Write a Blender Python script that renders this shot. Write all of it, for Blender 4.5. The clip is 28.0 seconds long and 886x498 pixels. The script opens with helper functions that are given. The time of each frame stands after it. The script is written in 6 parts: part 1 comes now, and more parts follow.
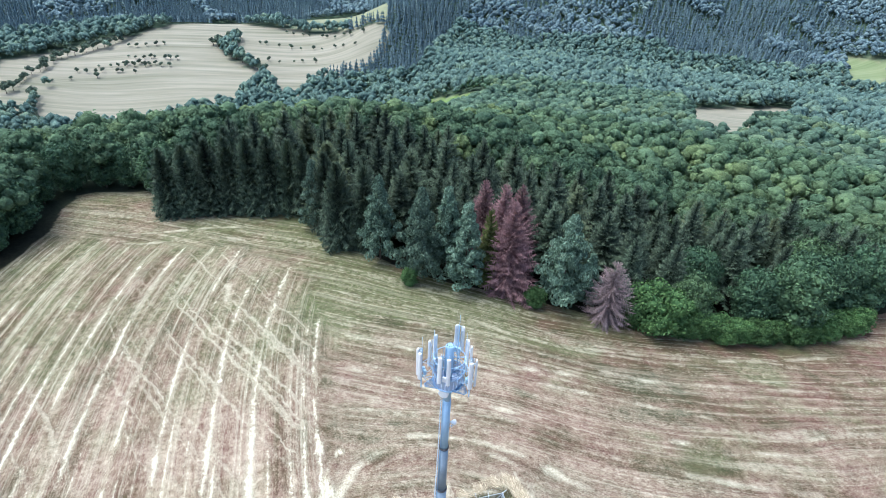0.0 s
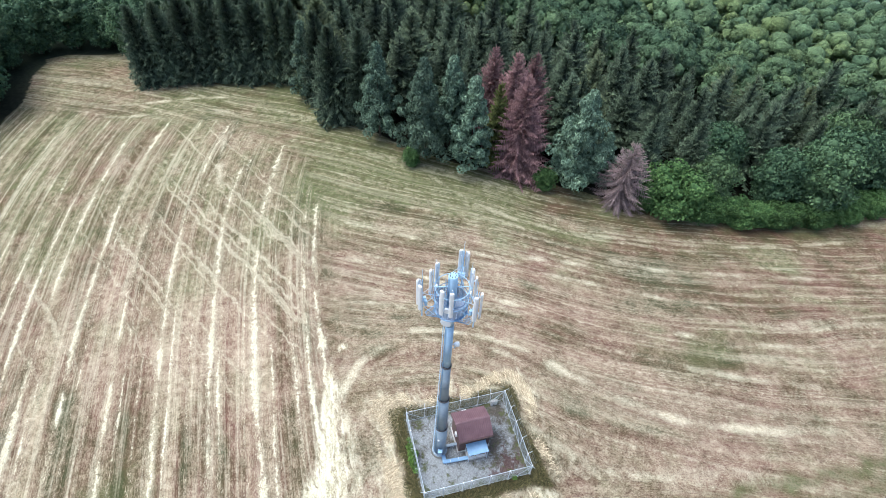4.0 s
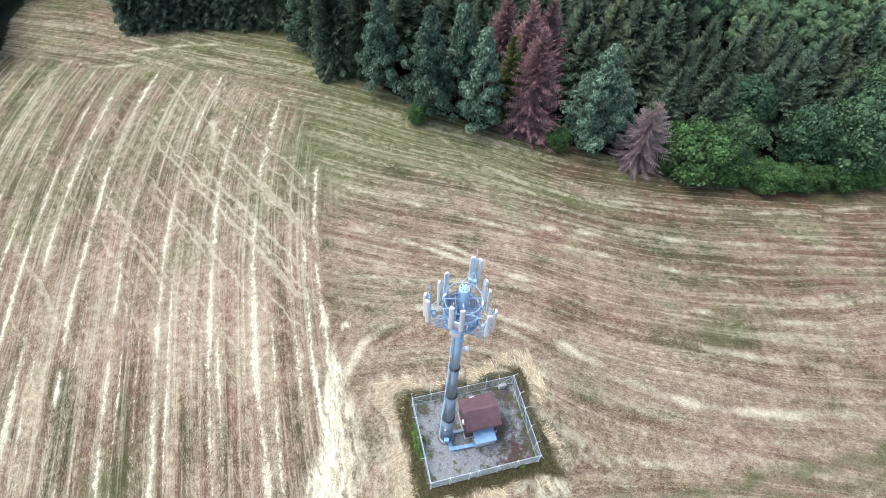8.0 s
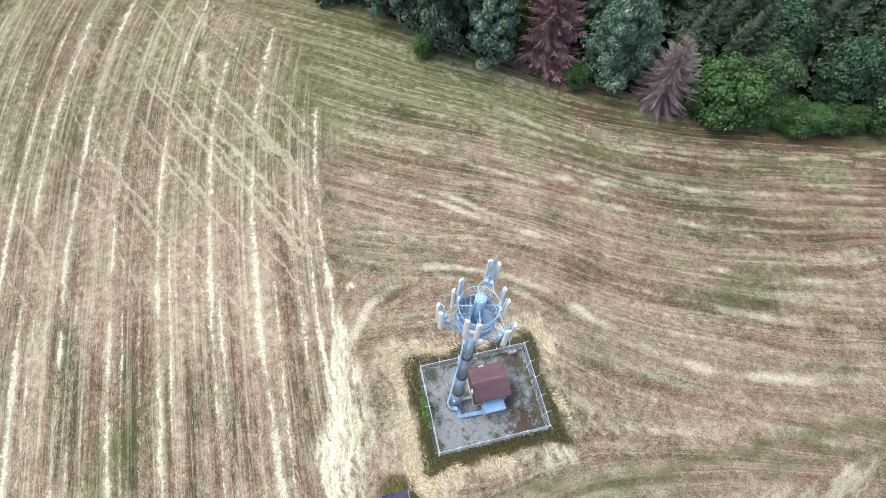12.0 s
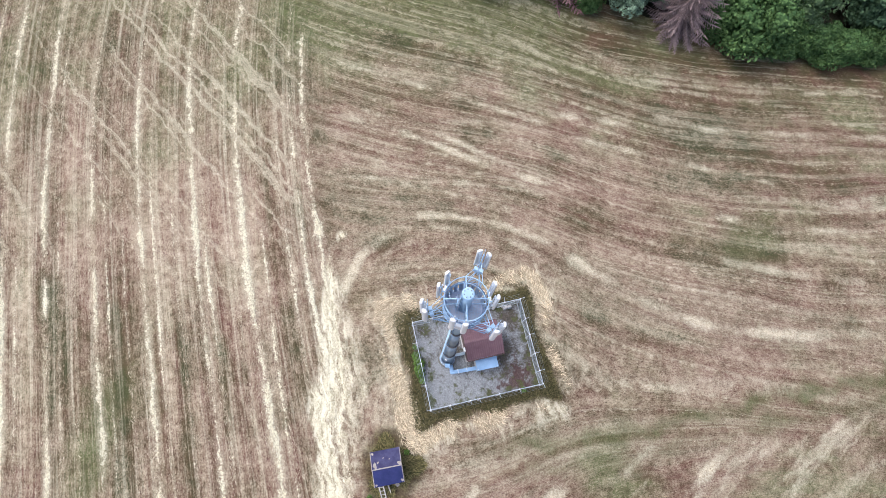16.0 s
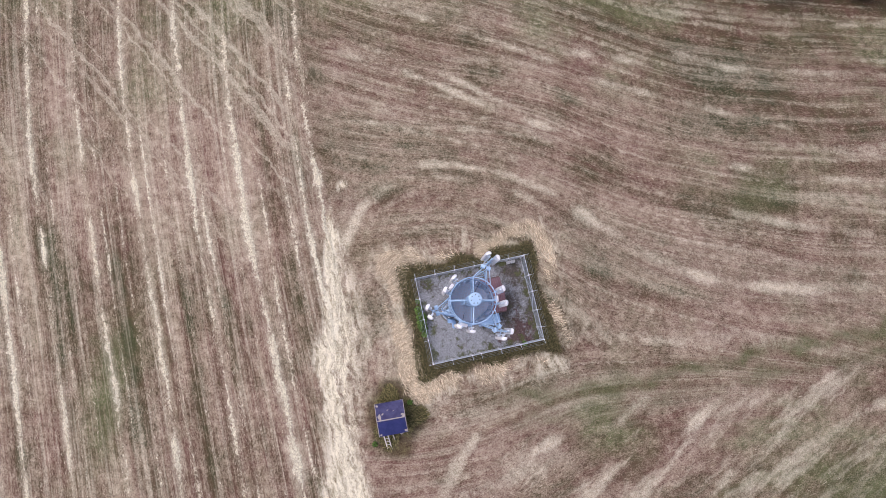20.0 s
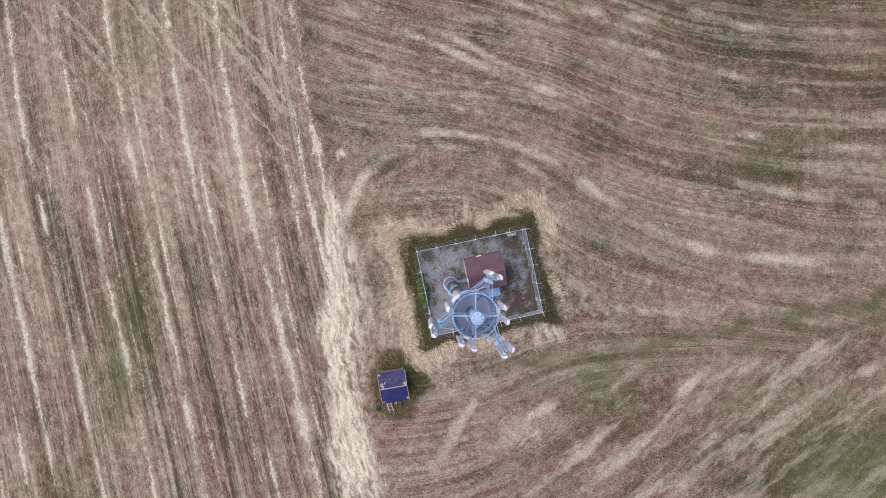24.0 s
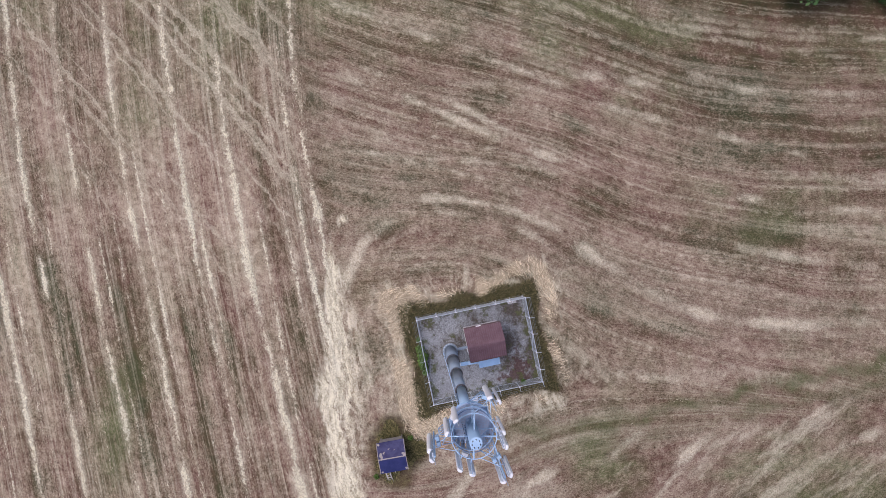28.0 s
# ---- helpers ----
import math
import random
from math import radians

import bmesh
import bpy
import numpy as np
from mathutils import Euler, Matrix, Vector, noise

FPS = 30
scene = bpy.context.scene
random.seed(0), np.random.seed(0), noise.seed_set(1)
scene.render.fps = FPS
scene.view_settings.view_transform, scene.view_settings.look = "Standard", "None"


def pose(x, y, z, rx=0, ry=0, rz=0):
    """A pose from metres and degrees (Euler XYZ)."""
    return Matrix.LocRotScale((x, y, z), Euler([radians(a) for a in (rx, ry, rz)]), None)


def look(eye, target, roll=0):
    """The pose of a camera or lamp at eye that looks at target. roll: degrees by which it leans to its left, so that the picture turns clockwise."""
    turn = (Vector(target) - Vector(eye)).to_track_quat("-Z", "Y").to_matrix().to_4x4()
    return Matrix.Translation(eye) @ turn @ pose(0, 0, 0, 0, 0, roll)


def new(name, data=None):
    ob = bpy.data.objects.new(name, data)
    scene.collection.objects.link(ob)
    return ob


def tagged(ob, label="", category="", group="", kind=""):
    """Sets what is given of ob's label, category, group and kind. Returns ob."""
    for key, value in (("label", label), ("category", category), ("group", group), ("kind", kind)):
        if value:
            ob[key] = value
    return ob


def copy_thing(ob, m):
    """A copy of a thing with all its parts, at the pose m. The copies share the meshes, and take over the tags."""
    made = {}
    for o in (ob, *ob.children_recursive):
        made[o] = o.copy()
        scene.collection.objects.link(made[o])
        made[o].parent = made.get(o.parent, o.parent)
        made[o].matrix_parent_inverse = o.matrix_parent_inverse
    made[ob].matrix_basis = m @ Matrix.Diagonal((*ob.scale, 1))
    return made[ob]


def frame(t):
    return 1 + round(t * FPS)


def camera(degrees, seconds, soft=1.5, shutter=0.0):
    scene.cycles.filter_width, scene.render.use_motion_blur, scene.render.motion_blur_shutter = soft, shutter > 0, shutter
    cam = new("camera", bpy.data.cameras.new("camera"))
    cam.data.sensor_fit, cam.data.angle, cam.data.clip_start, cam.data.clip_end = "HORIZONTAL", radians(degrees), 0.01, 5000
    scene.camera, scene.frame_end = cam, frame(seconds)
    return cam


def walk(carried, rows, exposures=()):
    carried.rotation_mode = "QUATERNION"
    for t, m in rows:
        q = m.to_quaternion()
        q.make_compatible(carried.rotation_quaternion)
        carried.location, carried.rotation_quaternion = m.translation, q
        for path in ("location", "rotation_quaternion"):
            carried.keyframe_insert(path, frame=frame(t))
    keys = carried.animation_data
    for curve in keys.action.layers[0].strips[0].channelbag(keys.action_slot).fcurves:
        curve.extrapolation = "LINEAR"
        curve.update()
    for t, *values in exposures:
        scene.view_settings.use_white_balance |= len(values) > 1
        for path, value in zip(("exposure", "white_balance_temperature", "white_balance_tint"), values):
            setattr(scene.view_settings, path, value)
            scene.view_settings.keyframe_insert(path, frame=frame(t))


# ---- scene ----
cam = camera(77.5, 28.0, soft=0.6)

# seconds, eye (m), turn (degrees)
PATH = [
    (0, 1.968, -28.502, 51.040, 58.330, -2.342, 7.014),
    (0.5, 1.863, -27.709, 50.981, 58.217, -2.286, 6.993),
    (1, 1.708, -26.960, 51.193, 57.490, -2.329, 6.996),
    (1.5, 1.590, -26.131, 51.227, 56.704, -2.369, 6.982),
    (2, 1.621, -25.374, 51.303, 55.010, -2.305, 7.008),
    (2.5, 1.536, -24.615, 51.440, 51.915, -2.257, 7.047),
    (3, 1.824, -23.755, 51.602, 47.949, -2.014, 7.295),
    (3.5, 1.470, -22.931, 51.676, 44.541, -2.198, 7.370),
    (5.5, 1.126, -20.134, 51.751, 42.053, -2.035, 7.784),
    (6, 0.964, -19.571, 51.756, 41.393, -2.013, 7.847),
    (6.5, 0.739, -18.740, 51.821, 40.131, -2.012, 7.812),
    (7, 0.497, -18.110, 51.790, 38.968, -2.084, 7.879),
    (7.5, 0.455, -17.527, 51.833, 37.771, -1.976, 8.012),
    (8, 0.233, -16.769, 51.898, 36.502, -2.006, 8.058),
    (8.5, 0.038, -16.103, 52.036, 35.276, -1.996, 8.159),
    (9, -0.255, -15.369, 52.104, 34.020, -2.034, 8.151),
    (9.5, -0.410, -14.655, 52.192, 32.792, -2.028, 8.262),
    (10, -0.900, -13.933, 52.048, 31.640, -2.264, 8.235),
    (10.5, -0.992, -13.174, 52.124, 30.463, -2.185, 8.335),
    (11, -1.033, -12.409, 52.123, 29.341, -2.031, 8.421),
    (11.5, -1.195, -11.705, 52.100, 28.292, -2.007, 8.456),
    (12, -1.221, -11.050, 52.032, 27.242, -1.936, 8.545),
    (12.5, -1.267, -10.341, 51.905, 26.051, -1.940, 8.647),
    (14.5, -0.884, -7.954, 51.333, 21.443, -1.865, 8.905),
    (15, -1.017, -7.672, 51.125, 20.525, -1.987, 8.943),
    (15.5, -0.953, -6.980, 51.153, 19.236, -1.853, 9.021),
    (16, -1.001, -6.251, 51.156, 17.915, -1.792, 9.213),
    (16.5, -1.080, -5.773, 51.054, 16.907, -1.790, 9.203),
    (17, -1.152, -5.243, 51.032, 15.834, -1.792, 9.272),
    (17.5, -1.411, -4.822, 50.963, 14.933, -1.947, 9.316),
    (18, -1.445, -3.848, 51.104, 13.294, -1.821, 9.376),
    (18.5, -1.528, -3.157, 51.168, 11.807, -1.730, 9.460),
    (19, -1.711, -2.522, 51.271, 10.391, -1.765, 9.478),
    (19.5, -1.813, -2.154, 51.236, 9.268, -1.782, 9.537),
    (20, -2.133, -1.601, 51.235, 7.930, -1.957, 9.641),
    (20.5, -2.186, -0.806, 51.292, 6.332, -1.838, 9.679),
    (21, -2.280, -0.127, 51.425, 4.936, -1.770, 9.775),
    (21.5, -2.506, 0.608, 51.482, 3.440, -1.820, 9.844),
    (22, -2.711, 1.047, 51.548, 2.256, -1.902, 9.825),
    (22.5, -2.765, 1.292, 51.532, 1.330, -1.929, 9.952),
    (24.5, -3.334, 3.775, 51.645, -0.501, -2.055, 10.167),
    (25, -3.515, 4.858, 51.679, -0.987, -2.012, 10.228),
    (25.5, -3.497, 5.272, 51.729, -0.827, -1.929, 10.152),
    (26, -3.595, 6.191, 51.806, -1.262, -1.847, 10.148),
    (26.5, -3.549, 7.038, 51.881, -1.549, -1.662, 10.169),
    (27, -3.626, 7.683, 51.832, -1.109, -1.636, 10.201),
    (27.5, -3.833, 8.070, 51.783, -0.288, -1.778, 10.330),
    (28, -3.956, 8.105, 51.632, 0.902, -1.939, 10.408),
]
EXPO = [(0.0, 0.89, 5450, 4), (2.0, 0.86, 5550, 5), (3.0, 0.82, 5800, 3), (8.0, 0.70, 5850, 5), (12.0, 0.61, 6000, 5), (15.0, 0.50, 6000, 10), (17.0, 0.42, 6050, 14), (19.0, 0.19, 6100, 24), (20.0, 0.04, 6100, 22), (28.0, -0.13, 6050, 21)]
walk(cam, [(t, pose(x, y, z, rx, ry, rz)) for t, x, y, z, rx, ry, rz in PATH], EXPO)

# ---- light: a high overcast sky with a weak, very soft sun ----
world = bpy.data.worlds.new("sky")
scene.world = world
world.use_nodes = True
wn, wl = world.node_tree.nodes, world.node_tree.links
wn.clear()
sky = wn.new("ShaderNodeTexSky")
sky.sky_type = "NISHITA"
sky.sun_disc = False
sky.sun_elevation, sky.sun_rotation = radians(64), radians(275)
sky.dust_density, sky.ozone_density, sky.air_density = 5.0, 1.0, 0.8
wbg, wout = wn.new("ShaderNodeBackground"), wn.new("ShaderNodeOutputWorld")
wbg.inputs["Strength"].default_value = 0.15
wl.new(sky.outputs[0], wbg.inputs["Color"])
wl.new(wbg.outputs[0], wout.inputs["Surface"])
sun_data = bpy.data.lights.new("sun", "SUN")
sun_data.energy, sun_data.angle, sun_data.color = 1.2, radians(50), (1.0, 0.97, 0.93)
sun = new("sun", sun_data)
SUN_AZ, SUN_EL = radians(275), radians(64)
sun.matrix_world = look((0, 0, 0), (-math.sin(SUN_AZ) * math.cos(SUN_EL), -math.cos(SUN_AZ) * math.cos(SUN_EL), -math.sin(SUN_EL)))

rng = np.random.default_rng(7)


# ---- materials ----
class Nodes:
    """A small builder for node materials."""

    def __init__(self, name, rough=0.8, metal=0.0, spec=0.3):
        self.mat = bpy.data.materials.new(name)
        self.mat.use_nodes = True
        self.tree = self.mat.node_tree
        self.tree.nodes.clear()
        self.out = self.tree.nodes.new("ShaderNodeOutputMaterial")
        self.bsdf = self.tree.nodes.new("ShaderNodeBsdfPrincipled")
        self.tree.links.new(self.bsdf.outputs[0], self.out.inputs["Surface"])
        self.set("Roughness", rough)
        self.set("Metallic", metal)
        self.set("Specular IOR Level", spec)

    def set(self, socket, value):
        self.put(value, self.bsdf.inputs[socket])

    def put(self, value, socket):
        if isinstance(value, bpy.types.NodeSocket):
            self.tree.links.new(value, socket)
        elif isinstance(value, (tuple, list)) and len(value) == 3 and socket.type == "RGBA":
            socket.default_value = (*value, 1)
        else:
            socket.default_value = value

    def coord(self, kind="Object"):
        return self.tree.nodes.new("ShaderNodeTexCoord").outputs[kind]

    def position(self):
        return self.tree.nodes.new("ShaderNodeNewGeometry").outputs["Position"]

    def island(self):
        return self.tree.nodes.new("ShaderNodeNewGeometry").outputs["Random Per Island"]

    def chance(self):
        return self.tree.nodes.new("ShaderNodeObjectInfo").outputs["Random"]

    def attr(self, name, what="Fac"):
        n = self.tree.nodes.new("ShaderNodeAttribute")
        n.attribute_name = name
        return n.outputs[what]

    def math(self, op, a, b=0.0, clamp=False):
        n = self.tree.nodes.new("ShaderNodeMath")
        n.operation, n.use_clamp = op, clamp
        self.put(a, n.inputs[0])
        self.put(b, n.inputs[1])
        return n.outputs[0]

    def xyz(self, x, y, z=0.0):
        n = self.tree.nodes.new("ShaderNodeCombineXYZ")
        for v, s in zip((x, y, z), n.inputs):
            self.put(v, s)
        return n.outputs[0]

    def split(self, v):
        n = self.tree.nodes.new("ShaderNodeSeparateXYZ")
        self.put(v, n.inputs[0])
        return n.outputs

    def scaled(self, v, s):
        n = self.tree.nodes.new("ShaderNodeVectorMath")
        n.operation = "MULTIPLY"
        self.put(v, n.inputs[0])
        n.inputs[1].default_value = s if isinstance(s, tuple) else (s, s, s)
        return n.outputs[0]

    def noise(self, v, scale=1.0, detail=4.0, rough=0.55, distort=0.0):
        n = self.tree.nodes.new("ShaderNodeTexNoise")
        self.put(v, n.inputs["Vector"])
        for k, x in (("Scale", scale), ("Detail", detail), ("Roughness", rough), ("Distortion", distort)):
            n.inputs[k].default_value = x
        return n.outputs["Fac"]

    def ramp(self, fac, *stops):
        n = self.tree.nodes.new("ShaderNodeValToRGB")
        self.put(fac, n.inputs[0])
        e = n.color_ramp.elements
        while len(e) < len(stops):
            e.new(0.5)
        for el, (p, c) in zip(e, stops):
            el.position = p
            el.color = (*c, 1) if isinstance(c, tuple) else (c, c, c, 1)
        return n.outputs[0]

    def mix(self, fac, a, b, mode="MIX"):
        n = self.tree.nodes.new("ShaderNodeMix")
        n.data_type, n.blend_type = "RGBA", mode
        self.put(fac, n.inputs[0])
        self.put(a, n.inputs[6])
        self.put(b, n.inputs[7])
        return n.outputs[2]

    def bump(self, height, strength=0.4, distance=0.05):
        n = self.tree.nodes.new("ShaderNodeBump")
        n.inputs["Strength"].default_value, n.inputs["Distance"].default_value = strength, distance
        self.put(height, n.inputs["Height"])
        self.tree.links.new(n.outputs[0], self.bsdf.inputs["Normal"])


def plain(name, dark, light, scale=3.0, rough=0.6, metal=0.0, bump=0.15, spec=0.4, space="Object"):
    """A surface mottled at two scales between two colours."""
    m = Nodes(name, rough, metal, spec)
    v = m.coord(space)
    a, b = m.noise(v, scale, 5), m.noise(v, scale * 9, 3)
    f = m.math("ADD", m.math("MULTIPLY", a, 0.7), m.math("MULTIPLY", b, 0.3))
    m.set("Base Color", m.ramp(f, (0.3, dark), (0.7, light)))
    m.set("Roughness", m.math("ADD", m.math("MULTIPLY", b, 0.3), rough - 0.15, True))
    m.bump(b, bump, 0.01)
    return m.mat


def foliage(name, dark, light, hue=None, rough=0.7, tips=False):
    """Leaves or needles: a tone for each leaf, a tone for each plant; tips: paler bough ends, for young growth and for
    crown light and shade put into the tone.
    """
    m = Nodes(name, rough, 0.0, 0.2)
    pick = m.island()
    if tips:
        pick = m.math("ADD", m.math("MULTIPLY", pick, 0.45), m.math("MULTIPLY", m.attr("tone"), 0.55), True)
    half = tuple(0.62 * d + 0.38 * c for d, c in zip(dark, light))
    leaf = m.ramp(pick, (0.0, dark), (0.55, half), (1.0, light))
    own = m.ramp(m.chance(), (0.0, 0.72), (0.5, 1.0), (1.0, 1.3))
    col = m.mix(1.0, leaf, own, "MULTIPLY")
    if tips:
        v = m.coord("Object")
        needles = m.math("ADD", m.math("MULTIPLY", m.noise(v, 7.0, 3, 0.8), 0.6), m.math("MULTIPLY", m.noise(v, 2.2, 3, 0.6), 0.4))
        col = m.mix(1.0, col, m.ramp(needles, (0.36, 0.6), (0.5, 1.0), (0.64, 1.4)), "MULTIPLY")
        m.bump(needles, 0.8, 0.12)
    if hue:
        col = m.mix(m.ramp(m.chance(), (0.78, 0.0), (1.0, 0.55)), col, m.mix(1.0, hue, m.ramp(pick, (0.0, 0.35), (1.0, 1.3)), "MULTIPLY"))
    m.set("Base Color", col)
    return m.mat


def wood_stuff(name, dark, light, other, rough=0.85, grain=1.6):
    """Crowns of a far wood in one mesh: each tree has its own tone; the foliage is mottled and rough."""
    m = Nodes(name, rough, 0.0, 0.15)
    p = m.position()
    fine, mid = m.noise(p, grain, 4, 0.7), m.noise(p, grain * 0.33, 3, 0.6)
    col = m.ramp(m.attr("tone"), (0.0, dark), (0.55, light), (1.0, other))
    leaf = m.ramp(m.math("ADD", m.math("MULTIPLY", fine, 0.65), m.math("MULTIPLY", mid, 0.35)), (0.34, 0.55), (0.5, 1.0), (0.66, 1.45))
    col = m.mix(1.0, col, leaf, "MULTIPLY")
    m.set("Base Color", m.mix(1.0, col, m.ramp(m.island(), (0.0, 0.75), (1.0, 1.25)), "MULTIPLY"))
    m.bump(m.math("ADD", fine, mid), 1.0, 0.7)
    return m.mat


def field_material():
    """Mown hay field: straw swaths along the mowing lines, wheel tracks, and green, brown and reddish patches between."""
    m = Nodes("mown_field", 0.95, 0.0, 0.1)
    p = m.position()
    x, y, _ = m.split(p)
    add, mul = lambda a, b: m.math("ADD", a, b), lambda a, b: m.math("MULTIPLY", a, b)
    off = lambda n, k: mul(m.math("SUBTRACT", n, 0.5), k)
    grain, tuft = m.noise(p, 6.5, 5, 0.8), m.noise(p, 1.3, 5, 0.7)
    clump, patch = m.noise(p, 0.22, 4, 0.7), m.noise(p, 0.045, 4, 0.6)

    def streak(u, v, across, along, shift, detail=3, rough=0.65):
        return m.noise(m.xyz(mul(u, across), mul(v, along), shift), 1.0, detail, rough)

    def contour(n, width):
        return m.math("SUBTRACT", 1.0, m.math("DIVIDE", m.math("ABSOLUTE", m.math("SUBTRACT", n, 0.5)), width), True)

    u_w, u_e, u_loop, side_a = m.attr("rows"), m.attr("line"), m.attr("loop"), m.attr("side")
    v_w = m.math("SUBTRACT", mul(y, 0.91), mul(x, 0.40))
    edge = add(side_a, off(m.noise(p, 0.28, 4), 9.0))
    east = m.ramp(add(mul(edge, 0.11), 0.5), (0.2, 0.0), (0.8, 1.0))
    west = m.math("SUBTRACT", 1.0, east)

    # bare ground: patches of earth, of reddish dry stalks and of green regrowth
    band = m.mix(east, streak(u_w, v_w, 0.30, 0.016, 2.0, 3), streak(u_e, x, 0.24, 0.05, 12.0, 4, 0.7))
    hue = add(add(mul(patch, 0.28), mul(clump, 0.27)), mul(band, 0.45))
    soil = m.ramp(hue, (0.40, (0.058, 0.060, 0.026)), (0.46, (0.098, 0.068, 0.036)), (0.53, (0.146, 0.068, 0.052)), (0.61, (0.250, 0.140, 0.116)))
    green = m.ramp(tuft, (0.3, (0.072, 0.084, 0.034)), (0.7, (0.165, 0.185, 0.080)))
    straw = m.ramp(tuft, (0.3, (0.30, 0.235, 0.155)), (0.72, (0.64, 0.54, 0.39)))
    gr = add(add(mul(band, 0.45), mul(m.noise(p, 0.09, 4, 0.65), 0.55)), mul(m.attr("green"), 0.20))
    col = m.mix(m.ramp(gr, (0.515, 0.0), (0.65, 0.85)), soil, green)

    # dry stubble: grain and tufts, drawn out a little along the mowing lines
    comb = m.mix(east, add(mul(streak(u_w, v_w, 0.9, 0.04, 7.0, 4), 0.5), mul(streak(u_w, v_w, 4.6, 0.55, 3.0, 4, 0.75), 0.5)),
                 add(mul(streak(u_e, x, 0.7, 0.035, 27.0, 4, 0.7), 0.65), mul(streak(u_e, x, 2.8, 0.35, 23.0, 4, 0.7), 0.35)))
    u_s = m.math("SUBTRACT", mul(y, 0.70), mul(x, 0.714))
    v_s = add(mul(y, 0.714), mul(x, 0.70))
    comb = m.mix(m.attr("south"), comb, add(mul(streak(add(u_s, off(clump, 2.0)), v_s, 0.5, 0.07, 66.0, 4), 0.7), mul(streak(u_s, v_s, 2.4, 0.4, 67.0, 4, 0.7), 0.3)))
    stalk = m.mix(east, streak(u_w, v_w, 11.0, 2.4, 13.0, 4, 0.85), streak(u_e, x, 9.0, 2.4, 14.0, 4, 0.85))
    dry = add(add(mul(m.math("SUBTRACT", comb, 0.5), m.math("SUBTRACT", m.math("SUBTRACT", 1.9, mul(m.attr("cross"), 0.6)), mul(east, 0.95))), add(off(grain, 1.25), off(stalk, 1.1))), add(off(tuft, 0.25), add(off(clump, 0.55), mul(off(band, 0.45), west))))
    # Less straw beside the wood: the trees' shade is partly put into the colour.
    dry = m.math("SUBTRACT", add(dry, m.math("SUBTRACT", add(0.478, mul(m.attr("cross"), 0.05)), mul(east, -0.005))), add(mul(m.attr("green"), 0.15), mul(m.attr("dark_verge"), 0.2)))
    col = m.mix(m.ramp(dry, (0.30, 0.0), (0.84, 0.95)), col, straw)
    pits = m.ramp(add(add(mul(grain, 0.45), mul(tuft, 0.15)), mul(stalk, 0.40)), (0.38, 0.72), (0.46, 0.0))
    col = m.mix(pits, col, (0.045, 0.036, 0.024, 1))

    # raked hay: even rows in the west, loose streaks in the east, round the compound and across the south
    hay = m.ramp(grain, (0.30, (0.40, 0.355, 0.225)), (0.56, (0.86, 0.815, 0.61)))
    gaps = m.ramp(m.noise(p, 0.75, 5, 0.75), (0.40, 0.0), (0.54, 1.0))

    tear = add(add(off(m.noise(p, 1.0, 5, 0.75), 1.5), off(m.noise(p, 4.0, 4, 0.8), 0.9)), off(m.noise(m.xyz(mul(u_w, 3.0), mul(v_w, 0.22), 8.0), 1.0, 3, 0.7), 0.7))
    lines = m.noise(m.xyz(mul(u_w, 1.5), mul(v_w, 0.025), 19.0), 1.0, 3, 0.75)
    ragged = add(off(m.noise(p, 1.1, 4, 0.75), 1.5), off(m.noise(p, 0.33, 2, 0.6), 0.25))
    lies = m.math("MAXIMUM", *[mul(m.attr("full_" + k), m.ramp(m.math("ABSOLUTE", add(mul(m.attr("off_" + k), 0.4), ragged)), (0.0, 1.0), (0.25, 0.5), (0.55, 0.0))) for k in "ab"])
    lies = mul(lies, m.ramp(m.noise(p, 0.55, 5, 0.8), (0.37, 0.5), (0.54, 1.15)))
    rake = mul(m.math("SUBTRACT", add(lies, mul(tear, 0.62)), 0.24), 2.6)
    rake = m.math("MULTIPLY", rake, m.ramp(lies, (0.03, 0.0), (0.15, 1.0)), True)
    beds = m.math("MAXIMUM", *[mul(m.attr("full_" + k), m.ramp(m.math("ABSOLUTE", mul(m.attr("off_" + k), 0.4)), (0.1, 1.0), (1.0, 0.0))) for k in "ab"])
    halo = mul(m.math("MAXIMUM", m.ramp(add(beds, mul(tear, 0.3)), (0.08, 0.0), (0.8, 0.6)), m.ramp(lines, (0.50, 0.0), (0.68, 0.6))), west)
    soft = mul(m.ramp(streak(u_e, x, 0.9, 0.018, 41.0, 4, 0.7), (0.50, 0.0), (0.68, 0.5)), m.math("SUBTRACT", 1.0, mul(m.attr("dark_verge"), 0.7)))
    thin = mul(m.math("MAXIMUM", contour(streak(add(u_e, off(tuft, 0.8)), x, 0.30, 0.010, 35.0, 1), 0.026), mul(contour(streak(add(u_e, off(tuft, 0.8)), x, 0.62, 0.014, 51.0, 1), 0.03), 0.7)), mul(gaps, 0.55))
    wisp = m.math("MULTIPLY", mul(m.math("SUBTRACT", add(m.attr("wisp"), mul(tear, 0.4)), 0.07), 2.2), m.ramp(m.attr("wisp"), (0.03, 0.0), (0.16, 1.0)), True)
    pale = mul(m.math("MAXIMUM", soft, thin), mul(east, m.math("SUBTRACT", 1.0, m.math("MAXIMUM", mul(m.attr("bend"), 0.7), mul(m.attr("south"), 0.85)))))
    ring = m.noise(m.xyz(mul(u_loop, 0.75), mul(x, 0.035), mul(y, 0.035)), 1.0, 4, 0.6)
    pale = m.math("MAXIMUM", pale, mul(m.ramp(ring, (0.48, 0.0), (0.66, 0.45)), m.attr("bend")))
    slant = m.ramp(m.noise(m.xyz(mul(add(u_s, off(clump, 2.0)), 0.42), mul(v_s, 0.085), 61.0), 1.0, 4, 0.65), (0.49, 0.0), (0.63, 0.7))
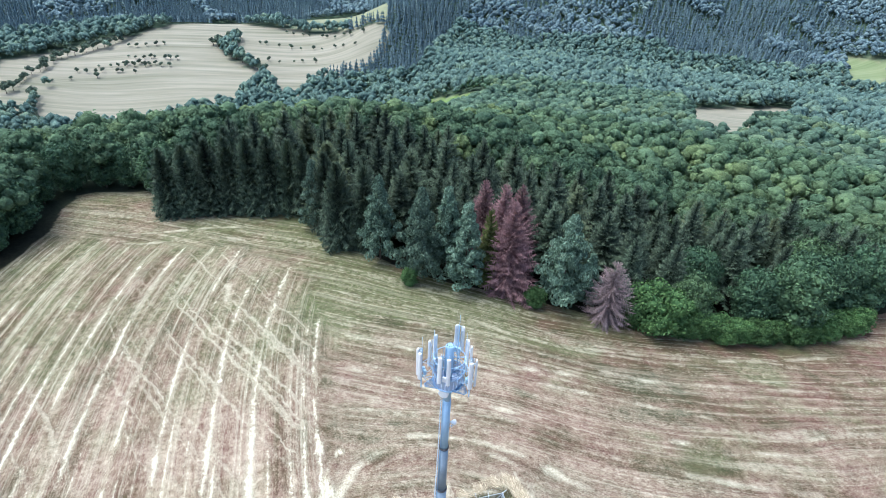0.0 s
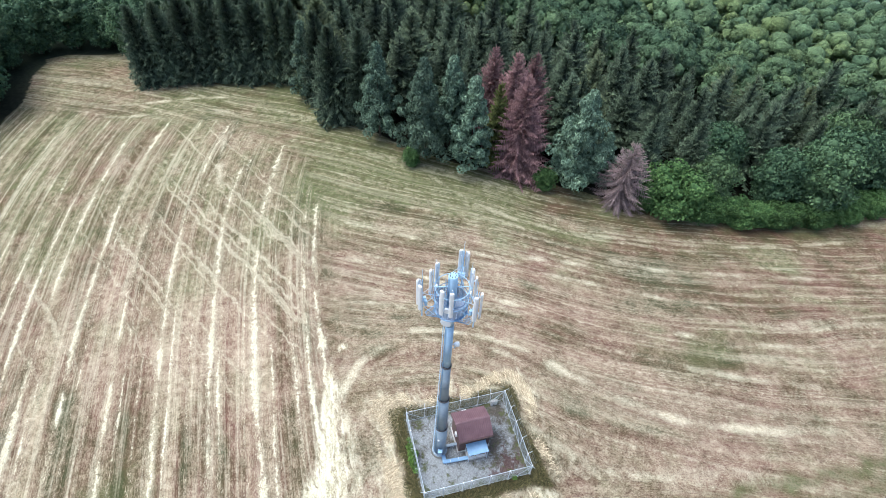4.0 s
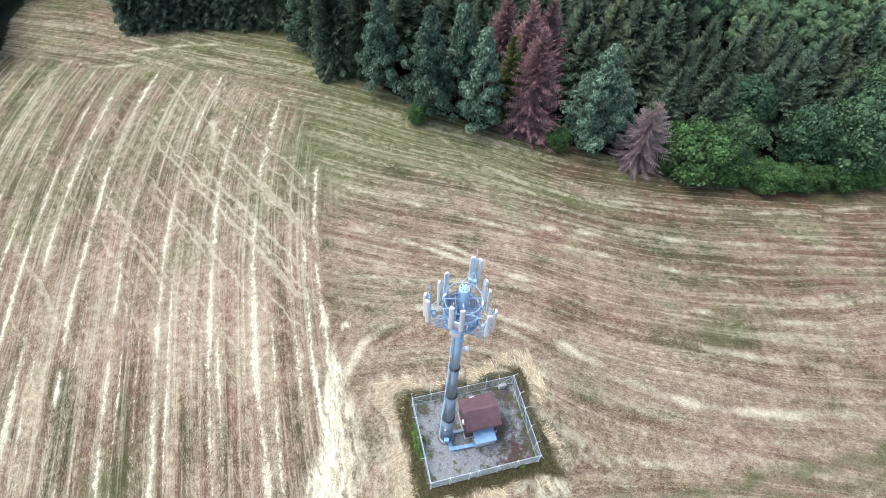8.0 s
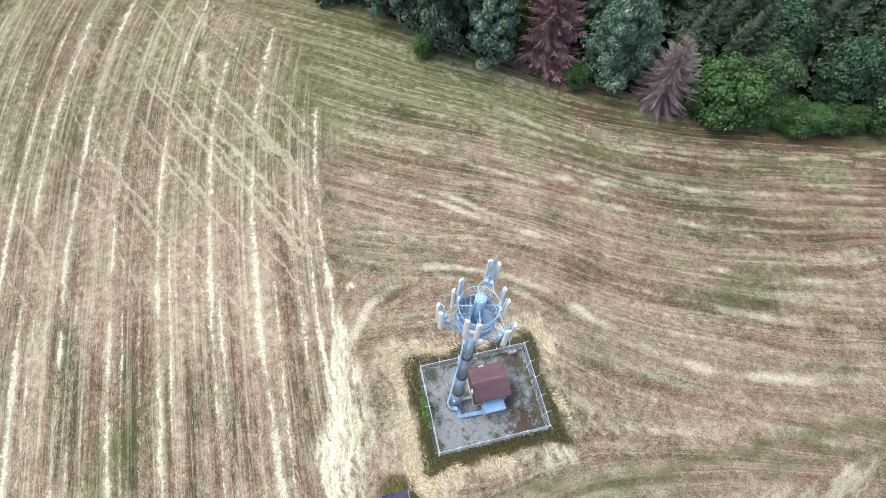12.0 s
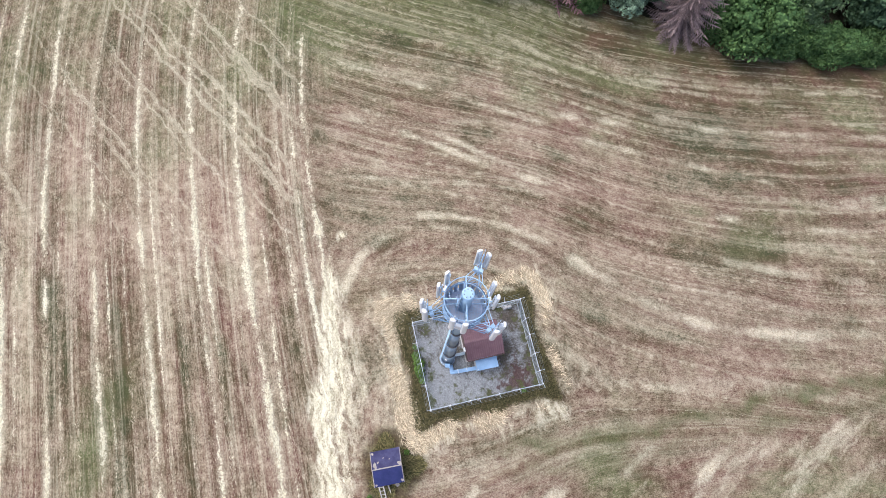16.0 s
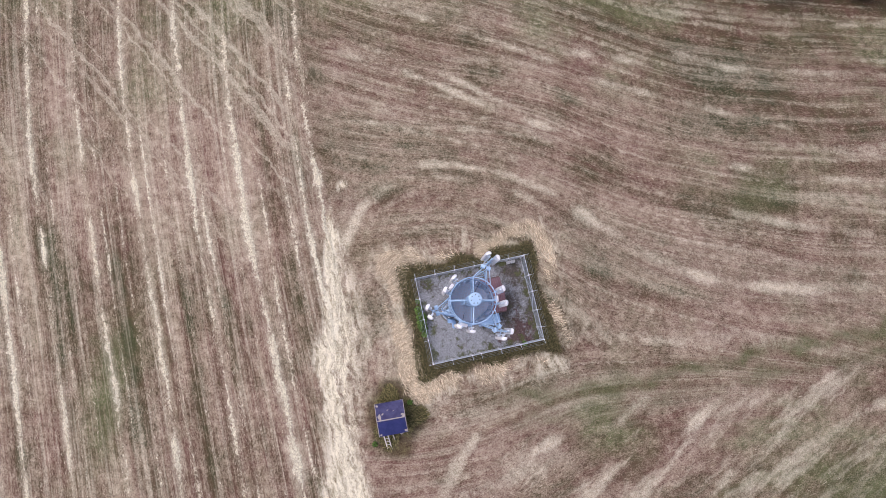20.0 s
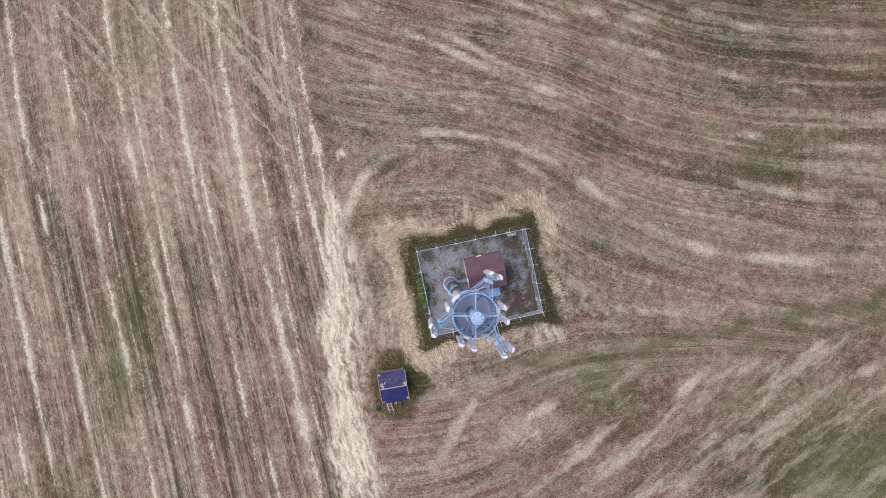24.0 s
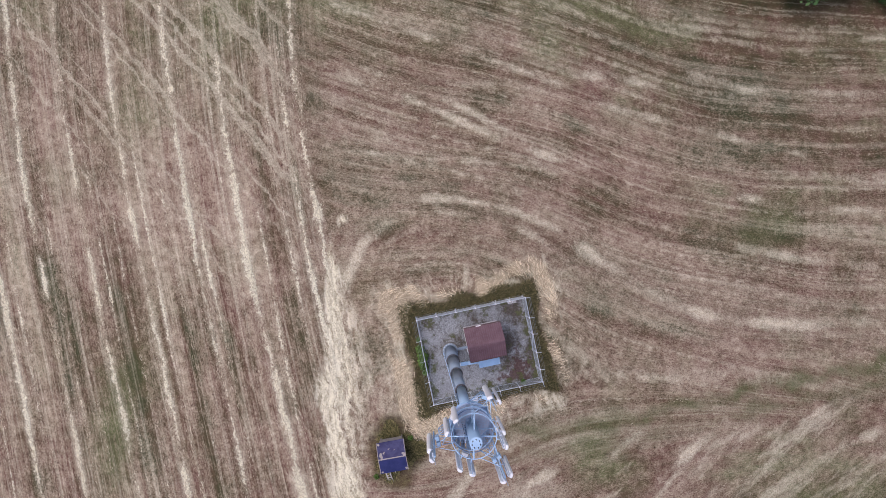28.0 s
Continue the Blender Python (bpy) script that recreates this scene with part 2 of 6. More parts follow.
    pale = m.math("MAXIMUM", pale, mul(slant, m.attr("south")))
    u_x = add(add(mul(x, 0.62), mul(y, 0.78)), off(clump, 2.5))
    across = m.ramp(m.noise(m.xyz(mul(u_x, 1.7), m.math("MULTIPLY", m.math("SUBTRACT", x, y), 0.012), 71.0), 1.0, 2, 0.6), (0.56, 0.0), (0.65, 0.55))
    pale = m.math("MAXIMUM", m.math("MAXIMUM", pale, mul(wisp, 0.85)), m.math("MAXIMUM", halo, mul(across, m.attr("cross"))))
    col = m.mix(mul(pale, m.ramp(add(mul(grain, 0.6), mul(tuft, 0.4)), (0.32, 0.4), (0.60, 1.0))), col, m.mix(0.3, hay, straw))
    col = m.mix(mul(m.ramp(rake, (0.03, 0.0), (0.55, 0.97)), m.ramp(grain, (0.34, 0.45), (0.50, 1.0))), col, hay)
    swirl = off(m.noise(p, 0.3, 4, 0.7), 2.2)
    strand = m.noise(m.xyz(mul(add(u_w, swirl), 2.6), mul(add(v_w, swirl), 0.5), 90.0), 1.0, 4, 0.7)
    lain = add(add(mul(streak(add(u_w, mul(swirl, 0.3)), v_w, 0.75, 0.05, 95.0, 3), 0.45), mul(strand, 0.35)), mul(tuft, 0.2))
    lain = add(lain, mul(m.math("SUBTRACT", m.attr("straw"), 0.6), 0.14))
    bright = m.ramp(add(mul(strand, 0.6), mul(grain, 0.4)), (0.38, (0.30, 0.25, 0.15)), (0.47, (0.60, 0.55, 0.38)), (0.56, (0.87, 0.82, 0.62)))
    col = m.mix(mul(m.ramp(add(m.attr("straw"), off(m.noise(p, 0.6, 4, 0.75), 0.7)), (0.06, 0.0), (0.75, 1.0)), m.ramp(lain, (0.43, 0.0), (0.53, 0.95))), col, bright)

    col = m.mix(mul(m.attr("track"), m.ramp(tuft, (0.35, 0.55), (0.6, 1.0))), col, m.ramp(grain, (0.3, (0.05, 0.06, 0.022)), (0.7, (0.15, 0.165, 0.065))))
    mottle = add(mul(tuft, 0.6), mul(grain, 0.4))
    weeds = m.ramp(mottle, (0.38, (0.020, 0.016, 0.010)), (0.5, (0.085, 0.062, 0.030)), (0.64, (0.150, 0.140, 0.050)))
    col = m.mix(m.attr("weeds"), col, weeds)
    # Near floor is almost black: shade between the trunks is put into its colour.
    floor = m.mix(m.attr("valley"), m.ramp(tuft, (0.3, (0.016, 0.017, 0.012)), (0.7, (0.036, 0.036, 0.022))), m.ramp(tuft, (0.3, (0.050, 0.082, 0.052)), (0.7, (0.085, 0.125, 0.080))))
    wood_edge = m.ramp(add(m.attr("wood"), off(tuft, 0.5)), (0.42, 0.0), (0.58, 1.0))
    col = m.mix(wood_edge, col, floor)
    mstripe = m.noise(m.xyz(mul(m.attr("contour"), 0.11), mul(m.attr("contour2"), 0.006), 0.0), 1.0, 4, 0.65)
    meadow = m.ramp(mstripe, (0.32, (0.20, 0.20, 0.135)), (0.5, (0.285, 0.265, 0.195)), (0.68, (0.37, 0.34, 0.26)))
    col = m.mix(m.attr("meadow"), col, meadow)
    lush = m.ramp(mstripe, (0.3, (0.13, 0.21, 0.06)), (0.7, (0.20, 0.28, 0.10)))
    col = m.mix(m.attr("lush"), col, lush)
    m.set("Base Color", col)
    m.bump(add(mul(grain, 0.8), add(mul(rake, 0.6), mul(tuft, 0.5))), 0.8, 0.15)
    return m.mat


MAT_FIELD = field_material()
MAT_BARK = plain("bark", (0.06, 0.045, 0.035), (0.14, 0.11, 0.085), 4, 0.9, bump=0.5)
MAT_DEADBARK = plain("grey_bark", (0.16, 0.12, 0.10), (0.27, 0.22, 0.19), 4, 0.9, bump=0.5)
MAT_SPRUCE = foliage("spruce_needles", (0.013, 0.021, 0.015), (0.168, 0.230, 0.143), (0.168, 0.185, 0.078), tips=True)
MAT_LIME = foliage("young_spruce_needles", (0.036, 0.048, 0.014), (0.228, 0.258, 0.084), tips=True)
MAT_PINE = foliage("pine_needles", (0.056, 0.094, 0.065), (0.241, 0.347, 0.241))
MAT_RUST = foliage("dead_rust_needles", (0.080, 0.044, 0.047), (0.41, 0.245, 0.240), tips=True)
MAT_GREYDEAD = foliage("dead_grey_twigs", (0.080, 0.060, 0.060), (0.35, 0.265, 0.255), tips=True)
MAT_LEAF = foliage("broad_leaves", (0.034, 0.072, 0.041), (0.120, 0.206, 0.103), (0.090, 0.132, 0.048))
MAT_BUSH = foliage("bush_leaves", (0.045, 0.099, 0.031), (0.130, 0.224, 0.074))
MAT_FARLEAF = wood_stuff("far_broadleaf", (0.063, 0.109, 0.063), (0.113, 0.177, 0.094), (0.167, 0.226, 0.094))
# Paler and bluer with distance: aerial haze is put into these leaf colours.
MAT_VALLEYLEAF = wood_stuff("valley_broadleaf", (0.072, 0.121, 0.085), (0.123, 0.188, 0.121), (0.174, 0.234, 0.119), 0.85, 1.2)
MAT_FOOTHAZE = wood_stuff("hazed_valley_floor_broadleaf", (0.077, 0.127, 0.111), (0.123, 0.188, 0.155), (0.170, 0.237, 0.160), 0.85, 1.0)
MAT_HILLHAZE = wood_stuff("hazed_hill_broadleaf", (0.102, 0.148, 0.167), (0.142, 0.202, 0.213), (0.180, 0.240, 0.215), 0.85, 0.8)
MAT_SPRUCEHAZE = wood_stuff("hazed_far_spruce", (0.079, 0.124, 0.140), (0.117, 0.169, 0.183), (0.147, 0.204, 0.196), 0.85, 0.8)
MAT_ORCHARD = foliage("orchard_leaves", (0.070, 0.098, 0.070), (0.150, 0.195, 0.125))
MAT_STRAW = foliage("long_straw", (0.36, 0.30, 0.19), (0.82, 0.745, 0.55))
MAT_LONG = foliage("long_dry_grass", (0.20, 0.15, 0.09), (0.80, 0.70, 0.50))
MAT_WEED = foliage("rank_grass", (0.036, 0.040, 0.012), (0.27, 0.230, 0.10))
MAT_HERB = foliage("fresh_leaves", (0.05, 0.10, 0.02), (0.22, 0.36, 0.080))


# ---- terrain ----
def smooth(a, b, x):
    t = np.clip((np.asarray(x, float) - a) / (b - a), 0, 1)
    return t * t * (3 - 2 * t)


def wave(x, y, s, k):
    """A cheap smooth unevenness, about -1 to 1."""
    return (np.sin(x / s + 1.7 * k) * np.cos(y / (s * 1.3) - k) + np.sin((x + y) / (s * 0.73) + 2.9 * k) * 0.6) / 1.6


def chance_line(v, step, seed):
    """A smooth run of random values, 0 to 1, along a line."""
    knots = np.random.default_rng(seed).uniform(0, 1, 64)
    p = np.asarray(v, float) / step + 1000
    i = np.floor(p).astype(int)
    t = p - i
    t = t * t * (3 - 2 * t)
    return knots[i % 64] * (1 - t) + knots[(i + 1) % 64] * t


def height(x, y):
    """The hill with the field, falling to a wooded valley, and the slopes beyond it."""
    x, y = np.asarray(x, float), np.asarray(y, float)
    k = 0.06 + 0.07 * np.tanh((x + 8) / 30)
    near = -5 * (1 - np.exp(-x * x / 2000)) - k * np.maximum(0, np.minimum(y, 160) - 5)
    near = near * smooth(4, 16, np.hypot(x - 2.5, y - 0.7))
    dx, dy = x - 2, y + 28
    r, az = np.hypot(dx, dy), np.degrees(np.arctan2(dx, dy))
    right = np.interp(r, [100, 200, 300, 400, 500, 650, 750, 850, 1000, 1150, 1500, 3500], [-8, -26, -48, -66, -83, -98, -112, -92, -35, 15, 90, 160])
    left = np.interp(r, [100, 200, 260, 400, 500, 560, 680, 800, 860, 1000, 1200, 1600, 3500], [-8, -27, -52, -104, -116, -113, -101, -86, -92, -78, 5, 90, 150])
    w = smooth(-13, -1, az)
    far = left * (1 - w) + right * w + wave(x, y, 60, 1.0) * 4 * smooth(180, 350, r) + wave(x, y, 110, 2.0) * 9 * smooth(820, 1000, r)
    spur = np.exp(-((az + 10.0 - (r - 800) * 0.02) / 4.2) ** 2) * smooth(600, 760, r) * (1 - smooth(980, 1200, r))
    far = far + 34 * spur + 16 * np.exp(-((az - 12) / 11) ** 2 - ((r - 960) / 110) ** 2) - 14 * np.exp(-((az - 27) / 2.5) ** 2) * smooth(820, 900, r)
    b = smooth(110, 220, r) * smooth(20, 110, y)
    behind = smooth(150, 600, r) * (1 - smooth(20, 110, y))
    return near * (1 - b) + far * b - 25 * behind


def mesh_of(name, verts, tris, mat, tone=None, quads=False):
    verts, tris = np.asarray(verts, np.float32), np.asarray(tris, np.int32)
    n = tris.shape[1]
    me = bpy.data.meshes.new(name)
    me.vertices.add(len(verts))
    me.vertices.foreach_set("co", verts.ravel())
    me.loops.add(tris.size)
    me.loops.foreach_set("vertex_index", tris.ravel())
    me.polygons.add(len(tris))
    me.polygons.foreach_set("loop_start", np.arange(0, tris.size, n, dtype=np.int32))
    me.polygons.foreach_set("loop_total", np.full(len(tris), n, np.int32))
    if tone is not None:
        me.attributes.new("tone", "FLOAT", "POINT").data.foreach_set("value", np.asarray(tone, np.float32))
    me.materials.append(mat)
    me.update(calc_edges=True)
    return me


def inside(poly, x, y):
    """Whether points lie in a polygon."""
    x, y = np.asarray(x, float), np.asarray(y, float)
    res = np.zeros(x.shape, bool)
    n = len(poly)
    for i in range(n):
        (x0, y0), (x1, y1) = poly[i], poly[(i + 1) % n]
        if y0 == y1:
            continue
        res ^= ((y0 > y) != (y1 > y)) & (x < (x1 - x0) * (y - y0) / (y1 - y0) + x0)
    return res


# edge of the wood round the field, from the western hedge round to the east
WOOD_EDGE = [(-79, -90), (-80, 20), (-81, 49), (-86, 60), (-87, 67), (-71, 70), (-65.5, 60), (-50, 62.5), (-37.5, 64), (-34, 60),
             (-26.5, 54), (-20, 51.5), (-13, 47), (-2, 44.5), (5, 45), (14, 44), (22, 43.5), (29, 45), (40, 46), (54, 51), (76, 62), (140, 90)]
FIELD = WOOD_EDGE + [(260, 60), (260, -300), (-90, -300)]
MEADOWS = [[(-371, 363), (-420, 428), (-420, 451), (-432, 539), (-426, 606), (-401, 663), (-359, 722), (-336, 697), (-322, 664), (-334, 608), (-313, 572), (-260, 543), (-248, 500), (-254, 457), (-288, 409)],
           [(-335, 697), (-150, 665), (-146, 620), (-156, 590), (-185, 572), (-205, 540), (-198, 500), (-218, 497), (-246, 537), (-274, 563), (-308, 598), (-319, 640)],
           [(-500, 470), (-445, 592), (-434, 545), (-424, 455), (-424, 430), (-402, 385), (-445, 385)], [(-381, 335), (-346, 349), (-326, 310), (-336, 288), (-420, 330)],
           [(154, 456), (259, 500), (236, 440), (205, 400), (162, 335), (127, 275), (112, 285), (128, 360)]]
LUSH = [[(-66, 480), (-8, 420), (-10, 375), (-40, 378), (-55, 420)], [(422, 750), (454, 714), (420, 640), (385, 650)], [(-300, 712), (-150, 680), (-165, 760), (-235, 800)]]


def open_land(x, y):
    res = inside(FIELD, x, y)
    for poly in MEADOWS + LUSH:
        res |= inside(poly, x, y)
    return res


def curve_line(x, y):
    """Which mowing line of the eastern part a place lies on: they follow the wood's edge and part round the compound."""
    bow = 0.0073 * (x - 12) ** 2 / (1 + ((x - 12) / 60) ** 2)
    mid = -1 + 0.1 * x
    off = y - mid
    u = y - 0.8 * bow * smooth(-4, 25, off)
    u = u - 7.5 * np.tanh(off / 3) * np.exp(-((x - 1.5) / 11) ** 2) * np.exp(-np.abs(off) / 18)
    u = u - 0.42 * (x - 10) * smooth(0, 12, -off)
    return u + 0.5 * wave(x, y, 9, 2.0) + 0.25 * wave(x, y, 3.7, 5.0)


def row_shift(y):
    """How far the western mowing rows lean away from the y axis."""
    return 0.441 * y - 0.001288 * y * y - 3.95e-5 * y ** 3


def row_fan(y):
    """How far the rows spread apart along their way."""
    return 1 + 0.000504 * y - 6.23e-6 * y * y


def row_line(x, y):
    """Which mowing row of the western part a place lies on."""
    y = np.clip(y, -60, 62)
    return x * row_fan(y) + row_shift(y)


def east_side(x, y):
    """Metres east of the western rows, or past their northern end."""
    head = np.interp(x, [-90, -62, -42, -28, -20], [52, 51, 52, 44, 30])
    last = np.interp(y, [-20, -10, 0, 8, 25, 40], [-12.9, -12.6, -10.8, -9.6, -9.2, -9.0])
    return np.maximum(row_line(x, y) - last, y - head)


# raked rows in the west: row line, half width in metres, how full
ROWS = [(-10.4, 0.42, 0.85), (-11.9, 0.34, 0.8), (-13.9, 0.22, 0.4), (-16.4, 0.26, 0.45), (-18.15, 0.42, 1.0), (-19.6, 0.16, 0.35), (-22.2, 0.24, 0.6), (-23.4, 0.36, 0.8),
        (-25.6, 0.16, 0.35), (-27.8, 0.20, 0.5), (-29.3, 0.36, 0.95), (-31.2, 0.16, 0.3), (-33.1, 0.20, 0.45), (-34.5, 0.34, 0.85), (-36.6, 0.16, 0.3), (-38.3, 0.20, 0.45), (-39.8, 0.32, 1.0),
        (-42.7, 0.20, 0.4), (-44.4, 0.32, 0.95), (-47.2, 0.30, 0.85), (-50.0, 0.28, 0.75), (-51.6, 0.18, 0.4), (-53.4, 0.30, 0.85), (-56.6, 0.28, 0.7), (-59.8, 0.28, 0.75), (-63.0, 0.28, 0.7), (-66.5, 0.28, 0.7)]
# single wisps of hay in the east, way by way, with half width and how full
EAST_WISPS = [([(-19.8, 24.1), (-11.8, 23.6), (-4.7, 22.1), (1.9, 20.5), (11.3, 19.3)], 0.30, 0.8), ([(-14.3, 25.1), (-5.0, 23.6), (5.4, 20.6)], 0.25, 0.7),
              ([(-17.2, 18.9), (-9.8, 18.4), (-4.2, 17.9), (0.7, 18.3)], 0.25, 0.55), ([(-17.0, 17.9), (-11.9, 18.4)], 0.2, 0.6), ([(-15.9, 16.4), (-6.3, 17.5)], 0.25, 0.5),
              ([(6.4, 28.4), (12.1, 29.4), (21.2, 29.4)], 0.4, 0.6), ([(18.0, 31.8), (25, 31.3), (33.4, 31.4)], 0.4, 0.6), ([(6.7, 26.3), (18.7, 25.9), (34.8, 25.8)], 0.35, 0.55),
              ([(19.6, 19.9), (32.2, 20.1), (43.2, 21.7)], 0.4, 0.55), ([(25.3, 14.9), (32.7, 14.7), (43.9, 15.8)], 0.45, 0.6), ([(-18.5, 30.8), (-4.6, 28.8), (8, 27)], 0.3, 0.6)]
NORTH_WISPS = [([(-8.8, 44.5), (0.1, 38.3), (7.9, 36.2), (15.6, 36.0), (26.9, 37.8), (39.6, 40.2), (60.7, 47.8)], 0.4, 0.5), ([(-0.5, 43.1), (11.0, 38.6), (18.9, 37.8)], 0.3, 0.45),
               ([(14.6, 30.4), (25.9, 31.6), (33.8, 32.8), (58, 38)], 0.4, 0.5), ([(-66.9, 51.5), (-61.9, 51.3), (-50.1, 56.1), (-43.1, 55.3), (-39.2, 52.2)], 0.35, 0.5),
               ([(-67.5, 54.3), (-60.6, 56.0), (-51.5, 59.4), (-43.1, 60.1)], 0.35, 0.6), ([(-37.5, 35.1), (-40.7, 43.0), (-42.3, 49.3), (-40.2, 52.2)], 0.4, 0.5)]
SOUTH_WISPS = [([(1.1, -19.2), (2.3, -15.1), (3.7, -11.1), (5.1, -9.7)], 0.5, 0.9), ([(8.3, -12.2), (10.7, -10.2), (12.7, -8.6)], 0.4, 0.8), ([(19.6, -12.0), (22.1, -9.1), (25.9, -4.3), (29.0, -1.0)], 0.4, 0.75),
               ([(24.7, -15.8), (27.8, -10.9), (30.4, -8.6)], 0.35, 0.8), ([(35.3, -1.8), (40.9, 2.6)], 0.4, 0.6), ([(36.5, -8.0), (38.9, -4.1), (45.8, -0.2)], 0.45, 0.55),
               ([(31.8, -15.1), (36.8, -9.1)], 0.4, 0.5), ([(16.1, -8.5), (18.4, -5.4), (21.0, -3.7)], 0.5, 0.6)]
ARC_WISPS = [([(-10.6, 2.7), (-10.6, 5.4), (-10.1, 8.2), (-8.3, 10.5), (-6.4, 11.9)], 0.45, 0.75), ([(-8.0, 11.6), (-6.6, 13.2), (-3.5, 14.0), (0.8, 14.3), (5.3, 13.8), (10, 12.4)], 0.35, 0.5),
             ([(8.9, 12.4), (15.1, 10.1), (19.9, 8.2), (24.4, 7.3), (33.6, 8.0), (44.2, 10.4)], 0.55, 0.7), ([(-9.4, 2.6), (-9.2, 6.0), (-7.6, 9.2), (-4, 11.2)], 0.3, 0.45),
             ([(-5, 12.6), (1, 12.9), (6, 12.2), (11, 9.4), (14, 6.5)], 0.3, 0.45)]


# wheel tracks that cross the mowing rows
CROSSINGS = [[(-71, 53), (-62, 50), (-41, 37), (-31, 31), (-24, 21)], [(-61, 55), (-52, 58), (-42, 51), (-35, 43)], [(-80, 63), (-69, 57), (-67, 49), (-63, 33)]]
# the bundle of lines that bends round the compound, and the green track south of it
LOOP = [(-10.9, -3), (-10.8, 0.6), (-10.5, 4.9), (-9.4, 8.9), (-6.2, 12.2), (-1.2, 13.6), (4.8, 13.4), (10.2, 11.4), (15.2, 9.0), (21.3, 7.3), (27.4, 6.9), (36.7, 8.1), (46, 10), (60, 14)]
TRACK = [(-1, -8.5), (9.4, -6.3), (17.4, -3.7), (25.7, -0.5), (34.3, 2.6), (44.0, 6.1), (60, 12)]


def rounded(way, times=3):
    """A polyline with its corners cut, again and again."""
    P = np.array(way, float)
    for _ in range(times):
        Q = np.stack([0.75 * P[:-1] + 0.25 * P[1:], 0.25 * P[:-1] + 0.75 * P[1:]], 1).reshape(-1, 2)
        P = np.concatenate([P[:1], Q, P[-1:]])
    return P


def beside(way, X, Y):
    """Signed metres from a way: positive on its left hand."""
    best, sign = np.full(X.shape, 1e9), np.zeros(X.shape)
    P = rounded(way)
    for (xa, ya), (xb, yb) in zip(P, P[1:]):
        t = np.clip(((X - xa) * (xb - xa) + (Y - ya) * (yb - ya)) / ((xb - xa) ** 2 + (yb - ya) ** 2), 0, 1)
        d = np.hypot(X - xa - t * (xb - xa), Y - ya - t * (yb - ya))
        c = (xb - xa) * (Y - ya) - (yb - ya) * (X - xa)
        k = d < best
        best[k], sign[k] = d[k], np.sign(c[k])
    return best * sign


def stroke(field, way, w, full, X, Y, jag):
    """Lays a wisp of hay along a way, ragged and thinning towards its ends."""
    P = rounded(way, 2)
    box_ = (X > P[:, 0].min() - 3) & (X < P[:, 0].max() + 3) & (Y > P[:, 1].min() - 3) & (Y < P[:, 1].max() + 3)
    x, y = X[box_], Y[box_]
    best, along, s0 = np.full(x.shape, 1e9), np.zeros(x.shape), 0.0
    for (xa, ya), (xb, yb) in zip(P, P[1:]):
        L = math.hypot(xb - xa, yb - ya)
        t = np.clip(((x - xa) * (xb - xa) + (y - ya) * (yb - ya)) / (L * L), 0, 1)
        d = np.hypot(x - xa - t * (xb - xa), y - ya - t * (yb - ya))
        k = d < best
        best[k], along[k] = d[k], s0 + t[k] * L
        s0 += L
    ends = smooth(0, 2.5, along) * smooth(0, 2.5, s0 - along)
    clot = np.clip(0.2 + 1.1 * chance_line(along, 2.6, int(abs(P[0, 0] * 10))), 0.15, 1.1)
    field[box_] = np.maximum(field[box_], full * ends * clot * np.exp(-((best + 0.35 * jag[box_]) / (1.5 * w)) ** 2))


COMP = Matrix.Translation((2.49, 0.71, 0)) @ Matrix.Rotation(radians(22), 4, "Z")
HX, HY = 5.03, 3.87


def comp_xy(x, y):
    """A place in the compound's own axes."""
    c, s = math.cos(radians(22)), math.sin(radians(22))
    return (x - 2.49) * c + (y - 0.71) * s, -(x - 2.49) * s + (y - 0.71) * c


def axis(near0, near1, step, far, grow=1.16):
    mid = list(np.arange(near0, near1 + step / 2, step))
    lo, hi, d = [], [], step
    a, b = near0, near1
    while a > -far or b < far:
        d *= grow
        d = min(d, 9 if max(abs(a), abs(b)) < 300 else 13 if max(abs(a), abs(b)) < 1050 else 300)
        if a > -far:
            a -= d
            lo.append(a)
        if b < far:
            b += d
            hi.append(b)
    return np.array(lo[::-1] + mid + hi)


